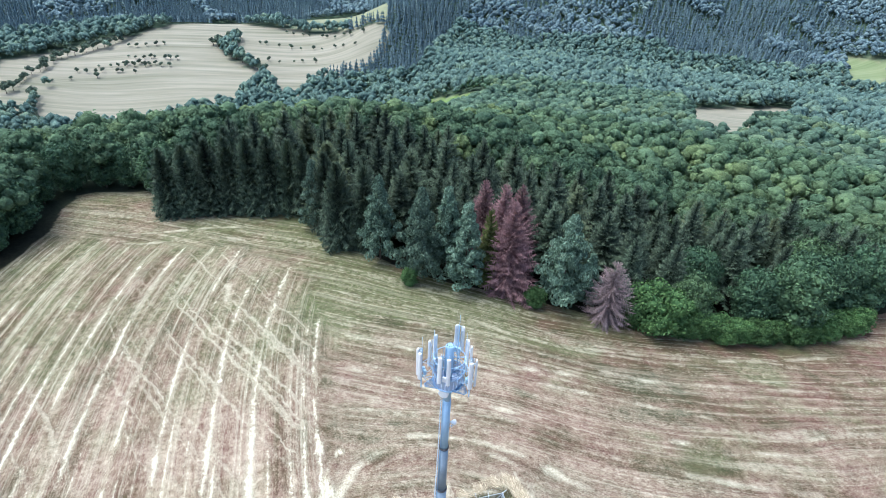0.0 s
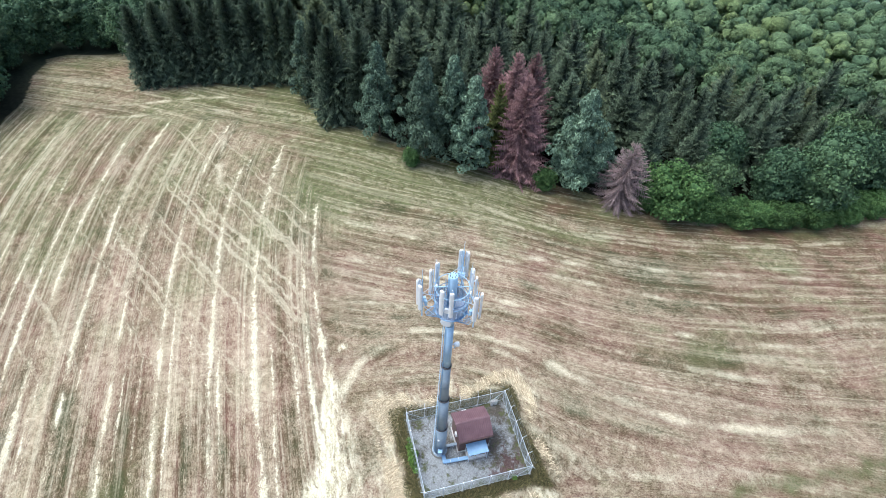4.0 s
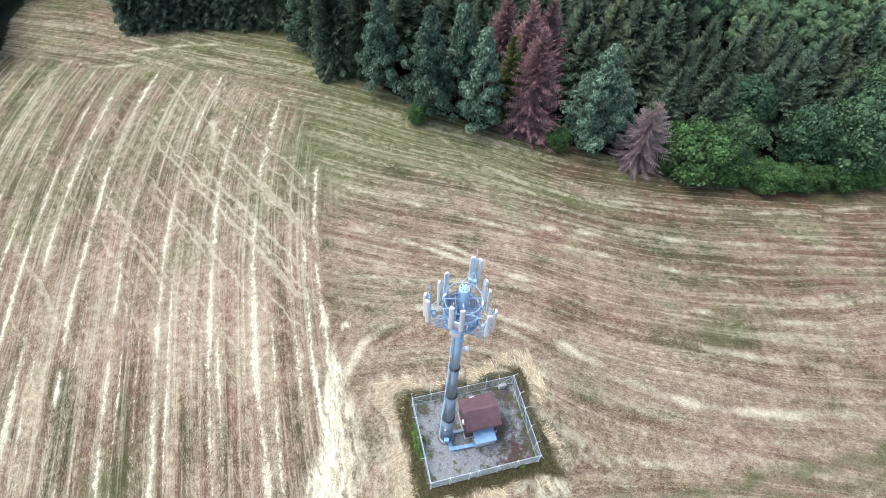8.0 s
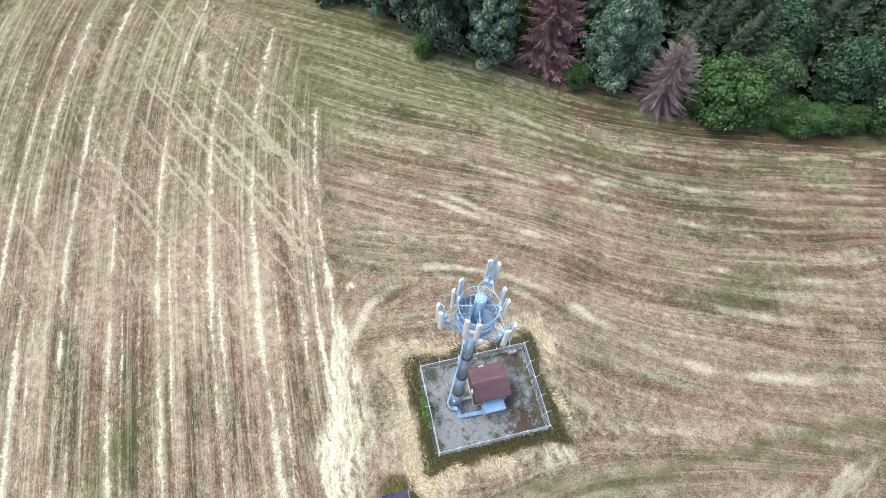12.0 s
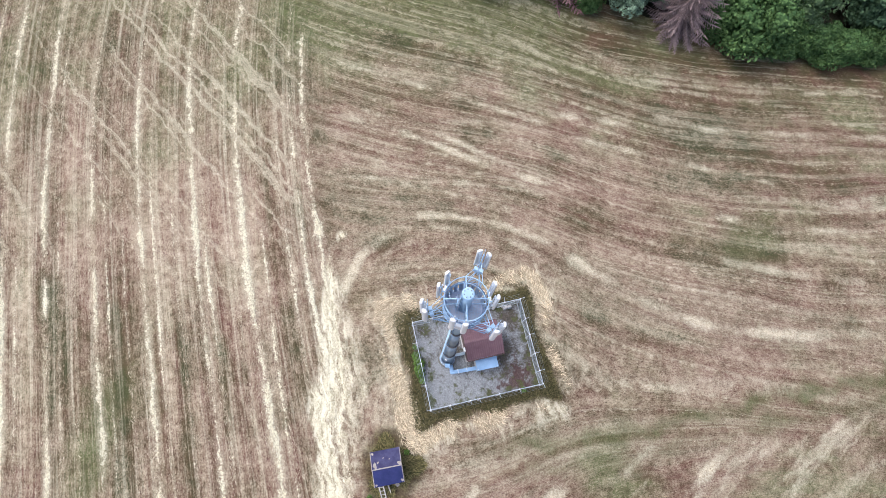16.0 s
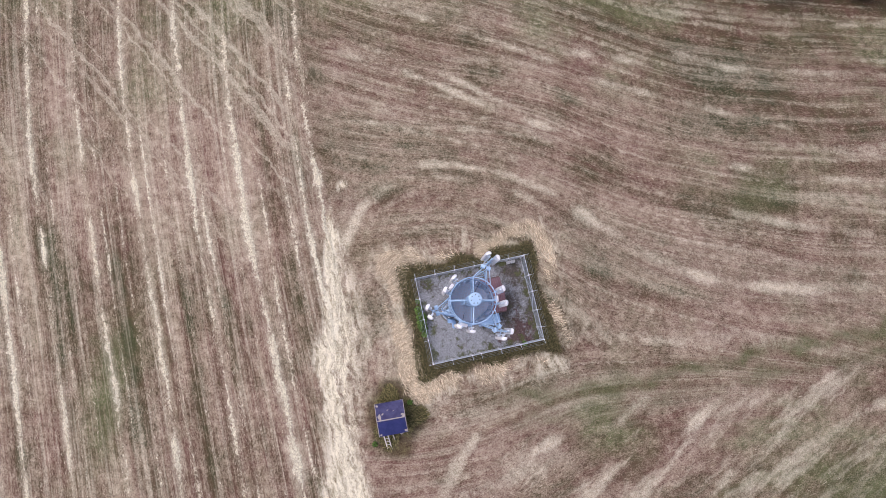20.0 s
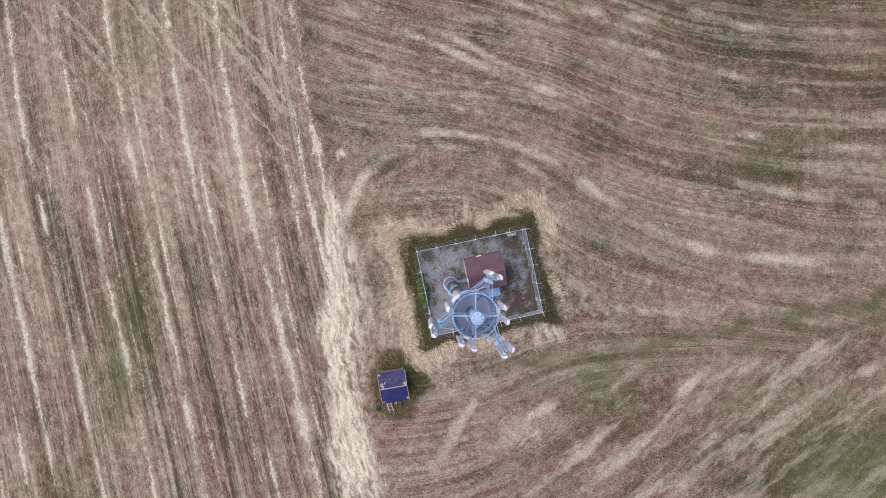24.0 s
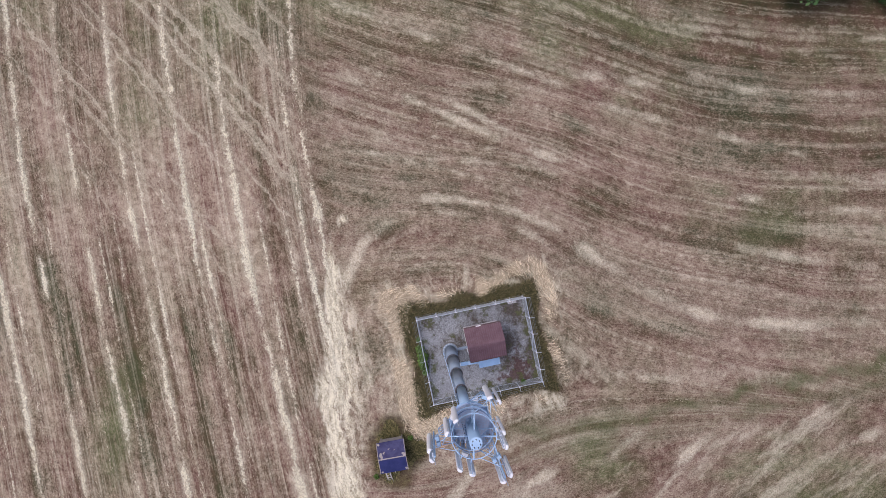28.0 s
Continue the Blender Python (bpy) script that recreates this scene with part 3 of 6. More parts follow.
def ground_sheet():
    gx, gy = axis(-72, 58, 0.40, 3300, 1.14), axis(-31, 60, 0.40, 3300, 1.14)
    X, Y = np.meshgrid(gx, gy)
    Z = height(X, Y)
    cx, cy = comp_xy(X, Y)
    Z = Z + 0.05 * wave(X, Y, 2.1, 3.0) * (np.abs(X) < 95) * smooth(0, 3, np.maximum(np.abs(cx) - HX, np.abs(cy) - HY))
    ny, nx = X.shape
    idx = np.arange(nx * ny).reshape(ny, nx)
    faces = np.stack([idx[:-1, :-1], idx[:-1, 1:], idx[1:, 1:], idx[1:, :-1]], -1).reshape(-1, 4)
    me = mesh_of("ground", np.stack([X, Y, Z], -1).reshape(-1, 3), faces, MAT_FIELD)
    me.polygons.foreach_set("use_smooth", np.ones(len(faces), bool))
    r = np.hypot(X - 2, Y + 28)
    out = np.maximum(np.abs(cx) - HX, np.abs(cy) - HY)
    jag = 0.5 * wave(X, Y, 0.9, 1.0) + 0.3 * wave(X, Y, 2.3, 4.0)
    weeds = smooth(-0.4, 0.1, out) * (1 - smooth(0.7, 1.5, out + jag * 1.0 - 0.35 * smooth(2, 5, cx) - 0.7 * smooth(-2, -5, cx)))
    shed = np.maximum(np.abs(X + 3.3) - 1.6, np.abs(Y + 10.2) - 2.4)
    weeds = np.maximum(weeds, 0.85 * (1 - smooth(0.1, 1.1, shed + jag)))
    ring = smooth(1.1, 1.6, out + jag) * (1 - smooth(1.5, 2.6, out + 1.6 * jag)) * smooth(-0.35, 0.3, wave(X, Y, 2.9, 3.0) - 0.06 * (X - 2.5)) * (1 - 0.5 * smooth(-4, 4, cx) * smooth(2, -2, cy))
    around = np.exp(-((out - 2.3) / 1.5) ** 2) * smooth(0.8, 1.5, out + jag) * np.clip(0.33 + 0.35 * wave(X, Y, 1.7, 7.0) + 0.25 * smooth(-2, -5, cx), 0, 0.6)
    u_l = row_line(X, Y)
    left = np.interp(Y, [-40, -20, -15.3, -10, -6, 2, 8, 12], [0.5, -6.6, -8.5, -10.0, -11.0, -12.2, -13.0, -14.0])
    right = np.interp(Y, [-40, -19, -15.6, -11.6, -7.5, -3.3, 1, 3.2, 8, 12], [9, -2.2, -4.4, -6.2, -7.2, -7.7, -8.9, -10.6, -12.6, -14.0])
    v_l = 0.9 * Y - 0.4 * X
    f = (X - left + 0.9 * jag + 1.1 * (chance_line(v_l, 5.0, 91) - 0.5)) / np.maximum(right - left, 0.3)
    strip = smooth(-0.35, 0.2, f) * (1 - smooth(0.65, 1.6, f)) * (1 - smooth(6, 12, Y)) * smooth(-34, -16, Y) * (0.85 + 0.35 * wave(X, Y * 0.35, 1.1, 1.0)) * np.interp(f, [0, 0.35, 1], [1.0, 1.0, 0.75])
    # every other row is kept apart from its neighbours: metres from the nearest row in half widths, and how full it is there
    off_row, fullness = [np.full(X.shape, 1e3) for _ in range(2)], [np.zeros_like(X) for _ in range(2)]
    near_row = [np.full(X.shape, 1e3) for _ in range(2)]
    for n, (u, w, full) in enumerate(ROWS):
        clot = -0.08 + 0.7 * chance_line(v_l, 3.1, 3 * n) + 0.8 * chance_line(v_l, 9.0, 3 * n + 1) - 0.15 * chance_line(v_l, 0.9, 3 * n + 2)
        sway = 0.45 * (chance_line(v_l, 13.0, 200 + n) - 0.5) + 0.12 * (chance_line(v_l, 2.7, 300 + n) - 0.5)
        d = u_l - u + sway
        k = np.abs(d) < near_row[n % 2]
        near_row[n % 2][k] = np.abs(d)[k]
        off_row[n % 2][k] = (d / (w * (0.45 + 0.62 * np.clip(clot, 0, 1.2))))[k]
        fullness[n % 2][k] = (full * np.clip(clot, 0.1, 1.05) * (1 - smooth(0.8, 1.7, np.abs(d))))[k]
    inner = 1 - smooth(0.2, 2.0, east_side(X, Y))
    fullness = [f * inner * np.interp(Y, [8, 34], [1.0, 0.5]) for f in fullness]
    wisp = np.zeros_like(X)
    for way, w, full in EAST_WISPS + NORTH_WISPS + SOUTH_WISPS + ARC_WISPS:
        stroke(wisp, way, 0.75 * w, 0.85 * full, X, Y, jag)
    loop, way = beside(LOOP, X, Y), beside(TRACK, X, Y)
    bend = np.exp(-((loop + 0.6) / 2.6) ** 2) * smooth(62, 30, X) * smooth(-4, 1, Y)
    patchy = np.clip(0.1 + 1.1 * chance_line(X, 3.3, 77) * chance_line(Y + 0.4 * X, 2.1, 78) + 0.45 * wave(X, Y, 1.5, 2.0), 0, 1)
    track = np.clip((np.exp(-((way + 1.2 * jag) / 0.8) ** 2) + 0.55 * np.exp(-((way + 2.0 + 1.0 * jag) / 0.7) ** 2)) * smooth(3, 9, X) * smooth(75, 50, X) * (0.5 + 0.7 * patchy), 0, 0.85)
    track = np.clip(track + 0.75 * np.exp(-((X - 43) / 8) ** 2 - ((Y + 12 - 0.4 * (X - 43)) / 4.5) ** 2) * (0.7 + 0.5 * wave(X, Y, 1.6, 2.0)) + 0.6 * np.exp(-((X - 28.5) / 2.2) ** 2 - ((Y - 16.5) / 1.8) ** 2) + 0.5 * np.exp(-((X + 29) / 1.6) ** 2 - ((Y + 12) / 7) ** 2) * (0.6 + 0.6 * wave(X, Y, 1.3, 3.0)), 0, 1)
    south = smooth(-1.5, -4.5, way) * smooth(-3, 3, X + 0.5 * Y) * smooth(80, 60, X)
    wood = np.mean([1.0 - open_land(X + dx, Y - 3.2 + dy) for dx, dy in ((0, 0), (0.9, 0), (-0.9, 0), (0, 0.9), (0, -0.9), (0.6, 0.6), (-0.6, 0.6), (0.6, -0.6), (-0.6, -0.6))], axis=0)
    mead = np.zeros_like(X)
    for poly in MEADOWS:
        for dx, dy in ((0, 0), (5, 0), (-5, 0), (0, 6), (0, -5)):
            mead = np.maximum(mead, inside(poly, X + dx, Y + dy))
    lush = np.zeros_like(X)
    for poly, rich in zip(LUSH, (1.0, 0.6, 0.35)):
        for dx, dy in ((0, 0), (4, 0), (-4, 0), (0, 5), (0, -4)):
            lush = np.maximum(lush, rich * inside(poly, X + dx, Y + dy))
            mead = np.maximum(mead, inside(poly, X + dx, Y + dy))
    green = np.clip(0.55 * smooth(12, 34, Y) * smooth(-12, -22, X) + np.exp(-((Y - 39) / 8) ** 2) * smooth(-34, -8, X) * (1 - 0.75 * smooth(2, 14, X)) + 0.9 * np.exp(-((X - 40) / 10) ** 2 - ((Y + 12) / 7) ** 2) + np.exp(-((X - 31) / 4) ** 2 - ((Y - 18) / 2.5) ** 2) + 0.8 * np.exp(-((X - 17) / 4) ** 2 - ((Y + 8) / 2) ** 2) + 0.8 * np.exp(-((X + 30) / 3) ** 2 - ((Y + 12) / 8) ** 2), 0, 1)
    # Band along the wood: greener grass, plus tree shade painted as darker ground.
    dark_verge = np.exp(-np.clip(np.abs(beside(WOOD_EDGE[6:], X, Y)) / 5.5, 0, 30) ** 1.5) * smooth(-60, -35, X)
    green = np.clip(green + 0.5 * dark_verge * (1 - 0.5 * smooth(2, 14, X)), 0, 1.3)
    dark_verge = np.clip(dark_verge + 0.35 * smooth(12, 34, Y - 0.1 * X) * smooth(-2, 16, X), 0, 1)
    cross = np.zeros_like(X)
    for way in CROSSINGS:
        for (xa, ya), (xb, yb) in zip(way, way[1:]):
            t = np.clip(((X - xa) * (xb - xa) + (Y - ya) * (yb - ya)) / ((xb - xa) ** 2 + (yb - ya) ** 2), 0, 1)
            dd = np.hypot(X - xa - t * (xb - xa), Y - ya - t * (yb - ya)) + 0.4 * jag
            cross = np.maximum(cross, np.exp(-((dd - 1.0) / 0.28) ** 2) * smooth(0, 0.06, t) * smooth(1, 0.94, t))
    heap = np.exp(-(np.hypot(X + 12.2, Y - 10.2) / 0.5) ** 2)
    strip = strip + 0.32 * cross * smooth(85, 60, np.abs(X)) + 0.9 * heap
    values = dict(dark_verge=dark_verge, off_a=np.clip(off_row[0], -9, 9), off_b=np.clip(off_row[1], -9, 9), full_a=fullness[0], full_b=fullness[1], wisp=wisp, line=curve_line(X, Y), rows=row_line(X, Y), side=east_side(X, Y), weeds=weeds, straw=np.clip(np.maximum(ring * (0.40 + 0.4 * wave(X, Y, 1.1, 6.0)), around) + strip, 0, 0.97), track=track, loop=loop, bend=bend, south=south, valley=smooth(110, 170, r), cross=smooth(2, -4, east_side(X, Y)) * smooth(-6, 14, Y) * smooth(-70, -40, X), wood=wood, meadow=mead,
                  lush=lush, green=green, contour=0.9 * Y - 0.35 * X + 6 * wave(X, Y, 40, 2.0), contour2=X)
    for key, v in values.items():
        me.attributes.new(key, "FLOAT", "POINT").data.foreach_set("value", np.ascontiguousarray(v, np.float32).ravel())
    return tagged(new("ground", me), "mown straw-coloured hay field sloping to wooded valley", "field", kind="structure")


ground_sheet()


# ---- plants ----
def leaves(centres, normals, size, g, stretch=1.6):
    """Kite-shaped leaves, two triangles each, facing roughly along the normals. Returns vertices and triangles."""
    n = len(centres)
    nor = normals + g.normal(0, 0.55, (n, 3))
    nor /= np.linalg.norm(nor, axis=1, keepdims=True) + 1e-9
    a = np.cross(nor, g.normal(0, 1, (n, 3)))
    a /= np.linalg.norm(a, axis=1, keepdims=True) + 1e-9
    b = np.cross(nor, a)
    s = (size * g.uniform(0.6, 1.35, n))[:, None]
    v = np.stack([centres - a * s * stretch / 2, centres + b * s / 2 + nor * s * 0.12, centres + a * s * stretch / 2, centres - b * s / 2 + nor * s * 0.12], 1)
    k = np.arange(n)[:, None] * 4
    t = np.concatenate([k + [0, 1, 2], k + [0, 2, 3]], 1).reshape(-1, 3)
    return v.reshape(-1, 3), t


def cone_trunk(h, r, sides=7, bend=0.0):
    zs = np.linspace(-0.4, h, 6)
    ang = np.linspace(0, 2 * math.pi, sides, endpoint=False)
    v = [(r * (1 - 0.93 * max(z, 0) / h) * math.cos(a) + bend * (max(z, 0) / h) ** 2, r * (1 - 0.93 * max(z, 0) / h) * math.sin(a), z) for z in zs for a in ang]
    f = [(i * sides + j, i * sides + (j + 1) % sides, (i + 1) * sides + (j + 1) % sides, (i + 1) * sides + j) for i in range(len(zs) - 1) for j in range(sides)]
    return np.array(v), np.array(f)


def spruce_crown(h, r, g, levels, per, bare=0.06, segs=8, wide=0.19, core=0.4, low=-34, high=48, power=0.9, fill=1.15, droop=0.75):
    """Tiers of boughs, each a slim rib with a fringe of hanging twigs on both sides; the boughs hang low at the foot of the tree and rise towards its top."""
    V, T, tone, n = [], [], [], 0
    up = np.array([0, 0, 1.0])
    for i in range(levels):
        f0 = bare + (1 - bare) * i / levels
        for j in range(per if f0 < 0.75 else max(5, per - 3)):
            f = min(f0 + (1 - bare) / levels * g.uniform(-0.5, 0.5), 0.97)
            a = 6.283 * (j + 0.5 * (i % 2)) / per + i * 0.7 + g.normal(0, 0.2)
            L = (r * (1 - f) ** power + 0.22) * g.uniform(0.68, 1.18)
            e = radians(low + (high - low) * f ** 1.1 + g.normal(0, 7))
            d = np.array([math.cos(a), math.sin(a), 0.0])
            side = np.array([-math.sin(a), math.cos(a), 0.0])
            q = np.linspace(0.06, 1.0, segs + 1)
            spine = d * (L * q * math.cos(e))[:, None] + up * (f * h + L * q * math.sin(e) - 0.16 * L * q ** 2 + 0.20 * L * q ** 4)[:, None]
            # the rib
            rib = side * (0.012 * L * (1.2 - q) + 0.012)[:, None]
            V += [spine - rib, spine + rib]
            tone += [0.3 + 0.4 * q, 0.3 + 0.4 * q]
            b = n + np.arange(segs)
            c = b + segs + 1
            T += [np.stack([b, b + 1, c + 1], 1), np.stack([b, c + 1, c], 1)]
            n += 2 * (segs + 1)
            # the twigs
            step = d * (L * 0.94 / segs * fill)
            mid = spine[:-1]
            qm = q[:-1]
            for sgn in (-1, 1):
                w = wide * L * 1.9 * np.sin(np.pi * (0.16 + 0.78 * qm)) ** 0.7 * g.uniform(0.6, 1.3, segs) + 0.08
                tip = mid + side * (sgn * w * 0.75)[:, None] + d * (w * 0.55)[:, None] - up * (w * droop * g.uniform(0.5, 1.3, segs))[:, None]
                base = mid + step * math.cos(e) * 0.9 + up * (0.94 * L / segs * fill * math.sin(e))
                V += [mid, base, tip]
                # Darker at the bough's foot, paler upward: crown shade and top light painted in.
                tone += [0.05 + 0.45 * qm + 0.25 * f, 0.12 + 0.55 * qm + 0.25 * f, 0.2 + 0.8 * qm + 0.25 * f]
                b = n + np.arange(segs)
                T.append(np.stack([b, b + segs, b + 2 * segs], 1))
                n += 3 * segs
            tip = np.stack([spine[-2] - side * 0.10 * L * wide * 4, spine[-2] + side * 0.10 * L * wide * 4, spine[-1] + d * 0.12 * L])
            V.append(tip)
            tone.append(np.array([0.6, 0.6, 1.0]))
            T.append(np.array([[n, n + 1, n + 2]]))
            n += 3
    if core:
        m, rings = 9, 7
        z = np.linspace(bare * h * 0.7, h * 0.97, rings)
        ang = np.linspace(0, 6.283, m, endpoint=False)
        body = np.concatenate([np.stack([core * r * (1 - zz / h) * np.cos(ang) * g.uniform(0.7, 1.25, m), core * r * (1 - zz / h) * np.sin(ang) * g.uniform(0.7, 1.25, m), np.full(m, zz) + g.normal(0, 0.2, m)], 1) for zz in z])
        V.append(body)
        # Tone 0 on the core: shade inside the crown, put into its colour.
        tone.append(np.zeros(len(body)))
        for k in range(rings - 1):
            b = n + k * m + np.arange(m)
            c = n + k * m + (np.arange(m) + 1) % m
            T += [np.stack([b, c, c + m], 1), np.stack([b, c + m, b + m], 1)]
        n += len(body)
    tip = np.array([(0, 0, h + 0.35), (0.1, 0, h - 0.7), (-0.05, 0.09, h - 0.7), (-0.05, -0.09, h - 0.7)])
    V.append(tip)
    tone.append(np.ones(4))
    T.append(np.array([(0, 1, 2), (0, 2, 3), (0, 3, 1)]) + n)
    return np.concatenate(V), np.concatenate(T), np.clip(np.concatenate(tone), 0, 1)


def far_spruce_model(h, r, g, levels=6, per=8):
    """A far spruce: ragged skirts of boughs over a slim body."""
    V, T, n = [], [], 0
    for i in range(levels):
        f = i / levels
        z = h * (0.18 + 0.8 * f)
        R = r * (1 - f) ** 0.85
        turn = g.uniform(0, 6.28)
        for j in range(per):
            a0, a1 = turn + 6.283 * j / per, turn + 6.283 * (j + 1.25) / per
            am = (a0 + a1) / 2
            k = R * g.uniform(0.75, 1.2)
            V += [(0, 0, z + h * 0.22), (k * 0.62 * math.cos(a0), k * 0.62 * math.sin(a0), z), (k * math.cos(am), k * math.sin(am), z - 0.13 * k - 0.3), (k * 0.62 * math.cos(a1), k * 0.62 * math.sin(a1), z)]
            T += [(n, n + 1, n + 2), (n, n + 2, n + 3)]
            n += 4
    return np.array(V), np.array(T)


def ico_ball():
    bm = bmesh.new()
    bmesh.ops.create_icosphere(bm, subdivisions=1, radius=1)
    bm.verts.ensure_lookup_table()
    out = np.array([v.co for v in bm.verts]), np.array([[v.index for v in f.verts] for f in bm.faces])
    bm.free()
    return out


ICO = ico_ball()
OCTA = np.array([(1, 0, 0), (0, 1, 0), (-1, 0, 0), (0, -1, 0), (0, 0, 1), (0, 0, -1)], float), np.array([(0, 1, 4), (1, 2, 4), (2, 3, 4), (3, 0, 4), (1, 0, 5), (2, 1, 5), (3, 2, 5), (0, 3, 5)])


def lump_crown(lumps, per, size, g, core=0.0, stretch=1.6, rough=0.14, body=None):
    """Leaves on the skin of many uneven lumps (x, y, z, radius, squash)."""
    C, N = [], []
    for x, y, z, r, q in lumps:
        d = g.normal(0, 1, (per, 3))
        d[:, 2] = np.abs(d[:, 2]) * 0.9 - 0.25
        d /= np.linalg.norm(d, axis=1, keepdims=True)
        rad = r * g.uniform(0.84, 1.10, (per, 1))
        C.append(np.array([x, y, z]) + d * rad * np.array([1, 1, q]))
        N.append(d)
    lv, lt = leaves(np.concatenate(C), np.concatenate(N), size, g, stretch)
    if not core:
        return lv, lt
    body = body or ICO
    V, T, n = [lv], [lt], len(lv)
    for x, y, z, r, q in lumps:
        V.append(np.array([x, y, z]) + body[0] * r * core * np.array([1, 1, q]) * g.uniform(1 - rough, 1 + 0.9 * rough, (len(body[0]), 1)))
        T.append(body[1] + n)
        n += len(body[0])
    return np.concatenate(V), np.concatenate(T)


def broad_lumps(h, r, g, n=26, low=0.25):
    out = []
    for i in range(n):
        f = (i + 0.5) / n
        z = h * (low + (0.93 - low) * f)
        prof = math.sin(math.pi * min(1, 0.16 + 0.80 * (1 - f))) ** 0.65
        a = i * 2.4 + g.normal(0, 0.3)
        d = r * prof * g.uniform(0.45, 0.85)
        out.append((d * math.cos(a), d * math.sin(a), z, r * g.uniform(0.26, 0.42), 0.8))
    return out


def tree(kind, trunk, crown, mats, label, category="tree", group=""):
    root = tagged(new(kind), label, category, group)
    t = new("trunk", mesh_of("trunk", *trunk, mats[0]))
    c = new("crown", mesh_of("crown", crown[0], crown[1], mats[1], crown[2] if len(crown) > 2 else None))
    t.parent = c.parent = root
    return root


def place(x, y, scale=1.0, turn=0.0, sink=0.05, tilt=(0, 0), wide=1.0):
    return Matrix.Translation((x, y, float(height(x, y)) - sink)) @ Matrix.Rotation(turn, 4, "Z") @ Matrix.Rotation(tilt[0], 4, "X") @ Matrix.Rotation(tilt[1], 4, "Y") @ Matrix.Diagonal((scale * wide, scale * wide, scale, 1))


def pine_lumps(h, r, g, n=34, low=0.12):
    out = []
    for i in range(n):
        f = (i + 0.5) / n
        z = h * (low + (0.97 - low) * f)
        d = r * min(1.0, 1.35 * (1 - f) ** 0.85) * g.uniform(0.3, 1.0) * (1 + 0.25 * math.sin(i * 0.37))
        a = i * 2.4 + g.normal(0, 0.4)
        out.append((d * math.cos(a), d * math.sin(a), z - 0.10 * d, r * (0.15 + 0.12 * (1 - f)) * g.uniform(0.75, 1.25), 0.75))
    return out


g = np.random.default_rng(21)
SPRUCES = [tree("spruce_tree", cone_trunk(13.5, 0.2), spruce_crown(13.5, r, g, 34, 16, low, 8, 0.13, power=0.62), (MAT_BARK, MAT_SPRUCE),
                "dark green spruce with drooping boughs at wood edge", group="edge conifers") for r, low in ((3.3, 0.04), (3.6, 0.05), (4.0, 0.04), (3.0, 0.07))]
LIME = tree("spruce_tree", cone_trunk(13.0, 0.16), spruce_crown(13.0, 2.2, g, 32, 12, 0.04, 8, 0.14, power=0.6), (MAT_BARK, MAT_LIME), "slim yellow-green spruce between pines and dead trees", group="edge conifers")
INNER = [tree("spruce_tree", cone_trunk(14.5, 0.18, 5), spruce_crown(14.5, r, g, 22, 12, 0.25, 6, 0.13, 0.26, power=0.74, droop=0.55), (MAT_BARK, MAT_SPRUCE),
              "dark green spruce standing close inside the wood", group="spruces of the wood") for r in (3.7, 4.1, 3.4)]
PINES = [tree("pine_tree", cone_trunk(12.5, 0.18), lump_crown(pine_lumps(12.8, r, g, n), 150, 0.17, g, 0.42, 2.6, 0.3), (MAT_BARK, MAT_PINE),
              "blue-green pine with tufted boughs at field edge", group="edge pines") for r, n in ((3.5, 100), (3.2, 92), (3.8, 104))]
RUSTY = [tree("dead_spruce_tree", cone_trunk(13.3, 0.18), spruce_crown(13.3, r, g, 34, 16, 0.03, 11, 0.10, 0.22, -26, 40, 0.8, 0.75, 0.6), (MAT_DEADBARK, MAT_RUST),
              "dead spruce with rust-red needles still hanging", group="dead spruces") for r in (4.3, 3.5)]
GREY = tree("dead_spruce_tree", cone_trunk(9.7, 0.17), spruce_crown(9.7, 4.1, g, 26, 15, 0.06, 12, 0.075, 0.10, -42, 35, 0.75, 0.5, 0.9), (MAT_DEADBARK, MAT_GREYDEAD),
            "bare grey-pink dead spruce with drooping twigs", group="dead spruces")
BROADS = [tree("broadleaf_tree", cone_trunk(9, 0.25), lump_crown(broad_lumps(11.5, r, g, 64, 0.10), 140, 0.27, g, 0.48), (MAT_BARK, MAT_LEAF),
               "round-crowned green broadleaf tree at the wood", group="edge broadleaf trees") for r in (3.9, 4.5, 3.5)]
BUSHES = [tree("bush", cone_trunk(1.6, 0.08), lump_crown(broad_lumps(5, r, g, 48, 0.05), 150, 0.17, g, 0.48), (MAT_BARK, MAT_BUSH),
               "dense bright green bush at field edge", "bush", "edge bushes") for r in (2.9, 2.4)]
PROTO = SPRUCES + [LIME] + INNER + PINES + RUSTY + [GREY] + BROADS + BUSHES
used = set()


def plant(proto, x, y, scale=1.0, wide=1.0, tilt=(0, 0)):
    """Puts a plant: the first one is the model itself, later ones are copies."""
    turn = (x * 12.9898 + y * 78.233) % 6.283
    m = place(x, y, scale, turn, 0.05, tilt, wide)
    if proto.name not in used:
        used.add(proto.name)
        proto.matrix_basis = m
        return proto
    s = proto.scale.copy()
    proto.scale = (1, 1, 1)
    ob = copy_thing(proto, m)
    proto.scale = s
    return ob


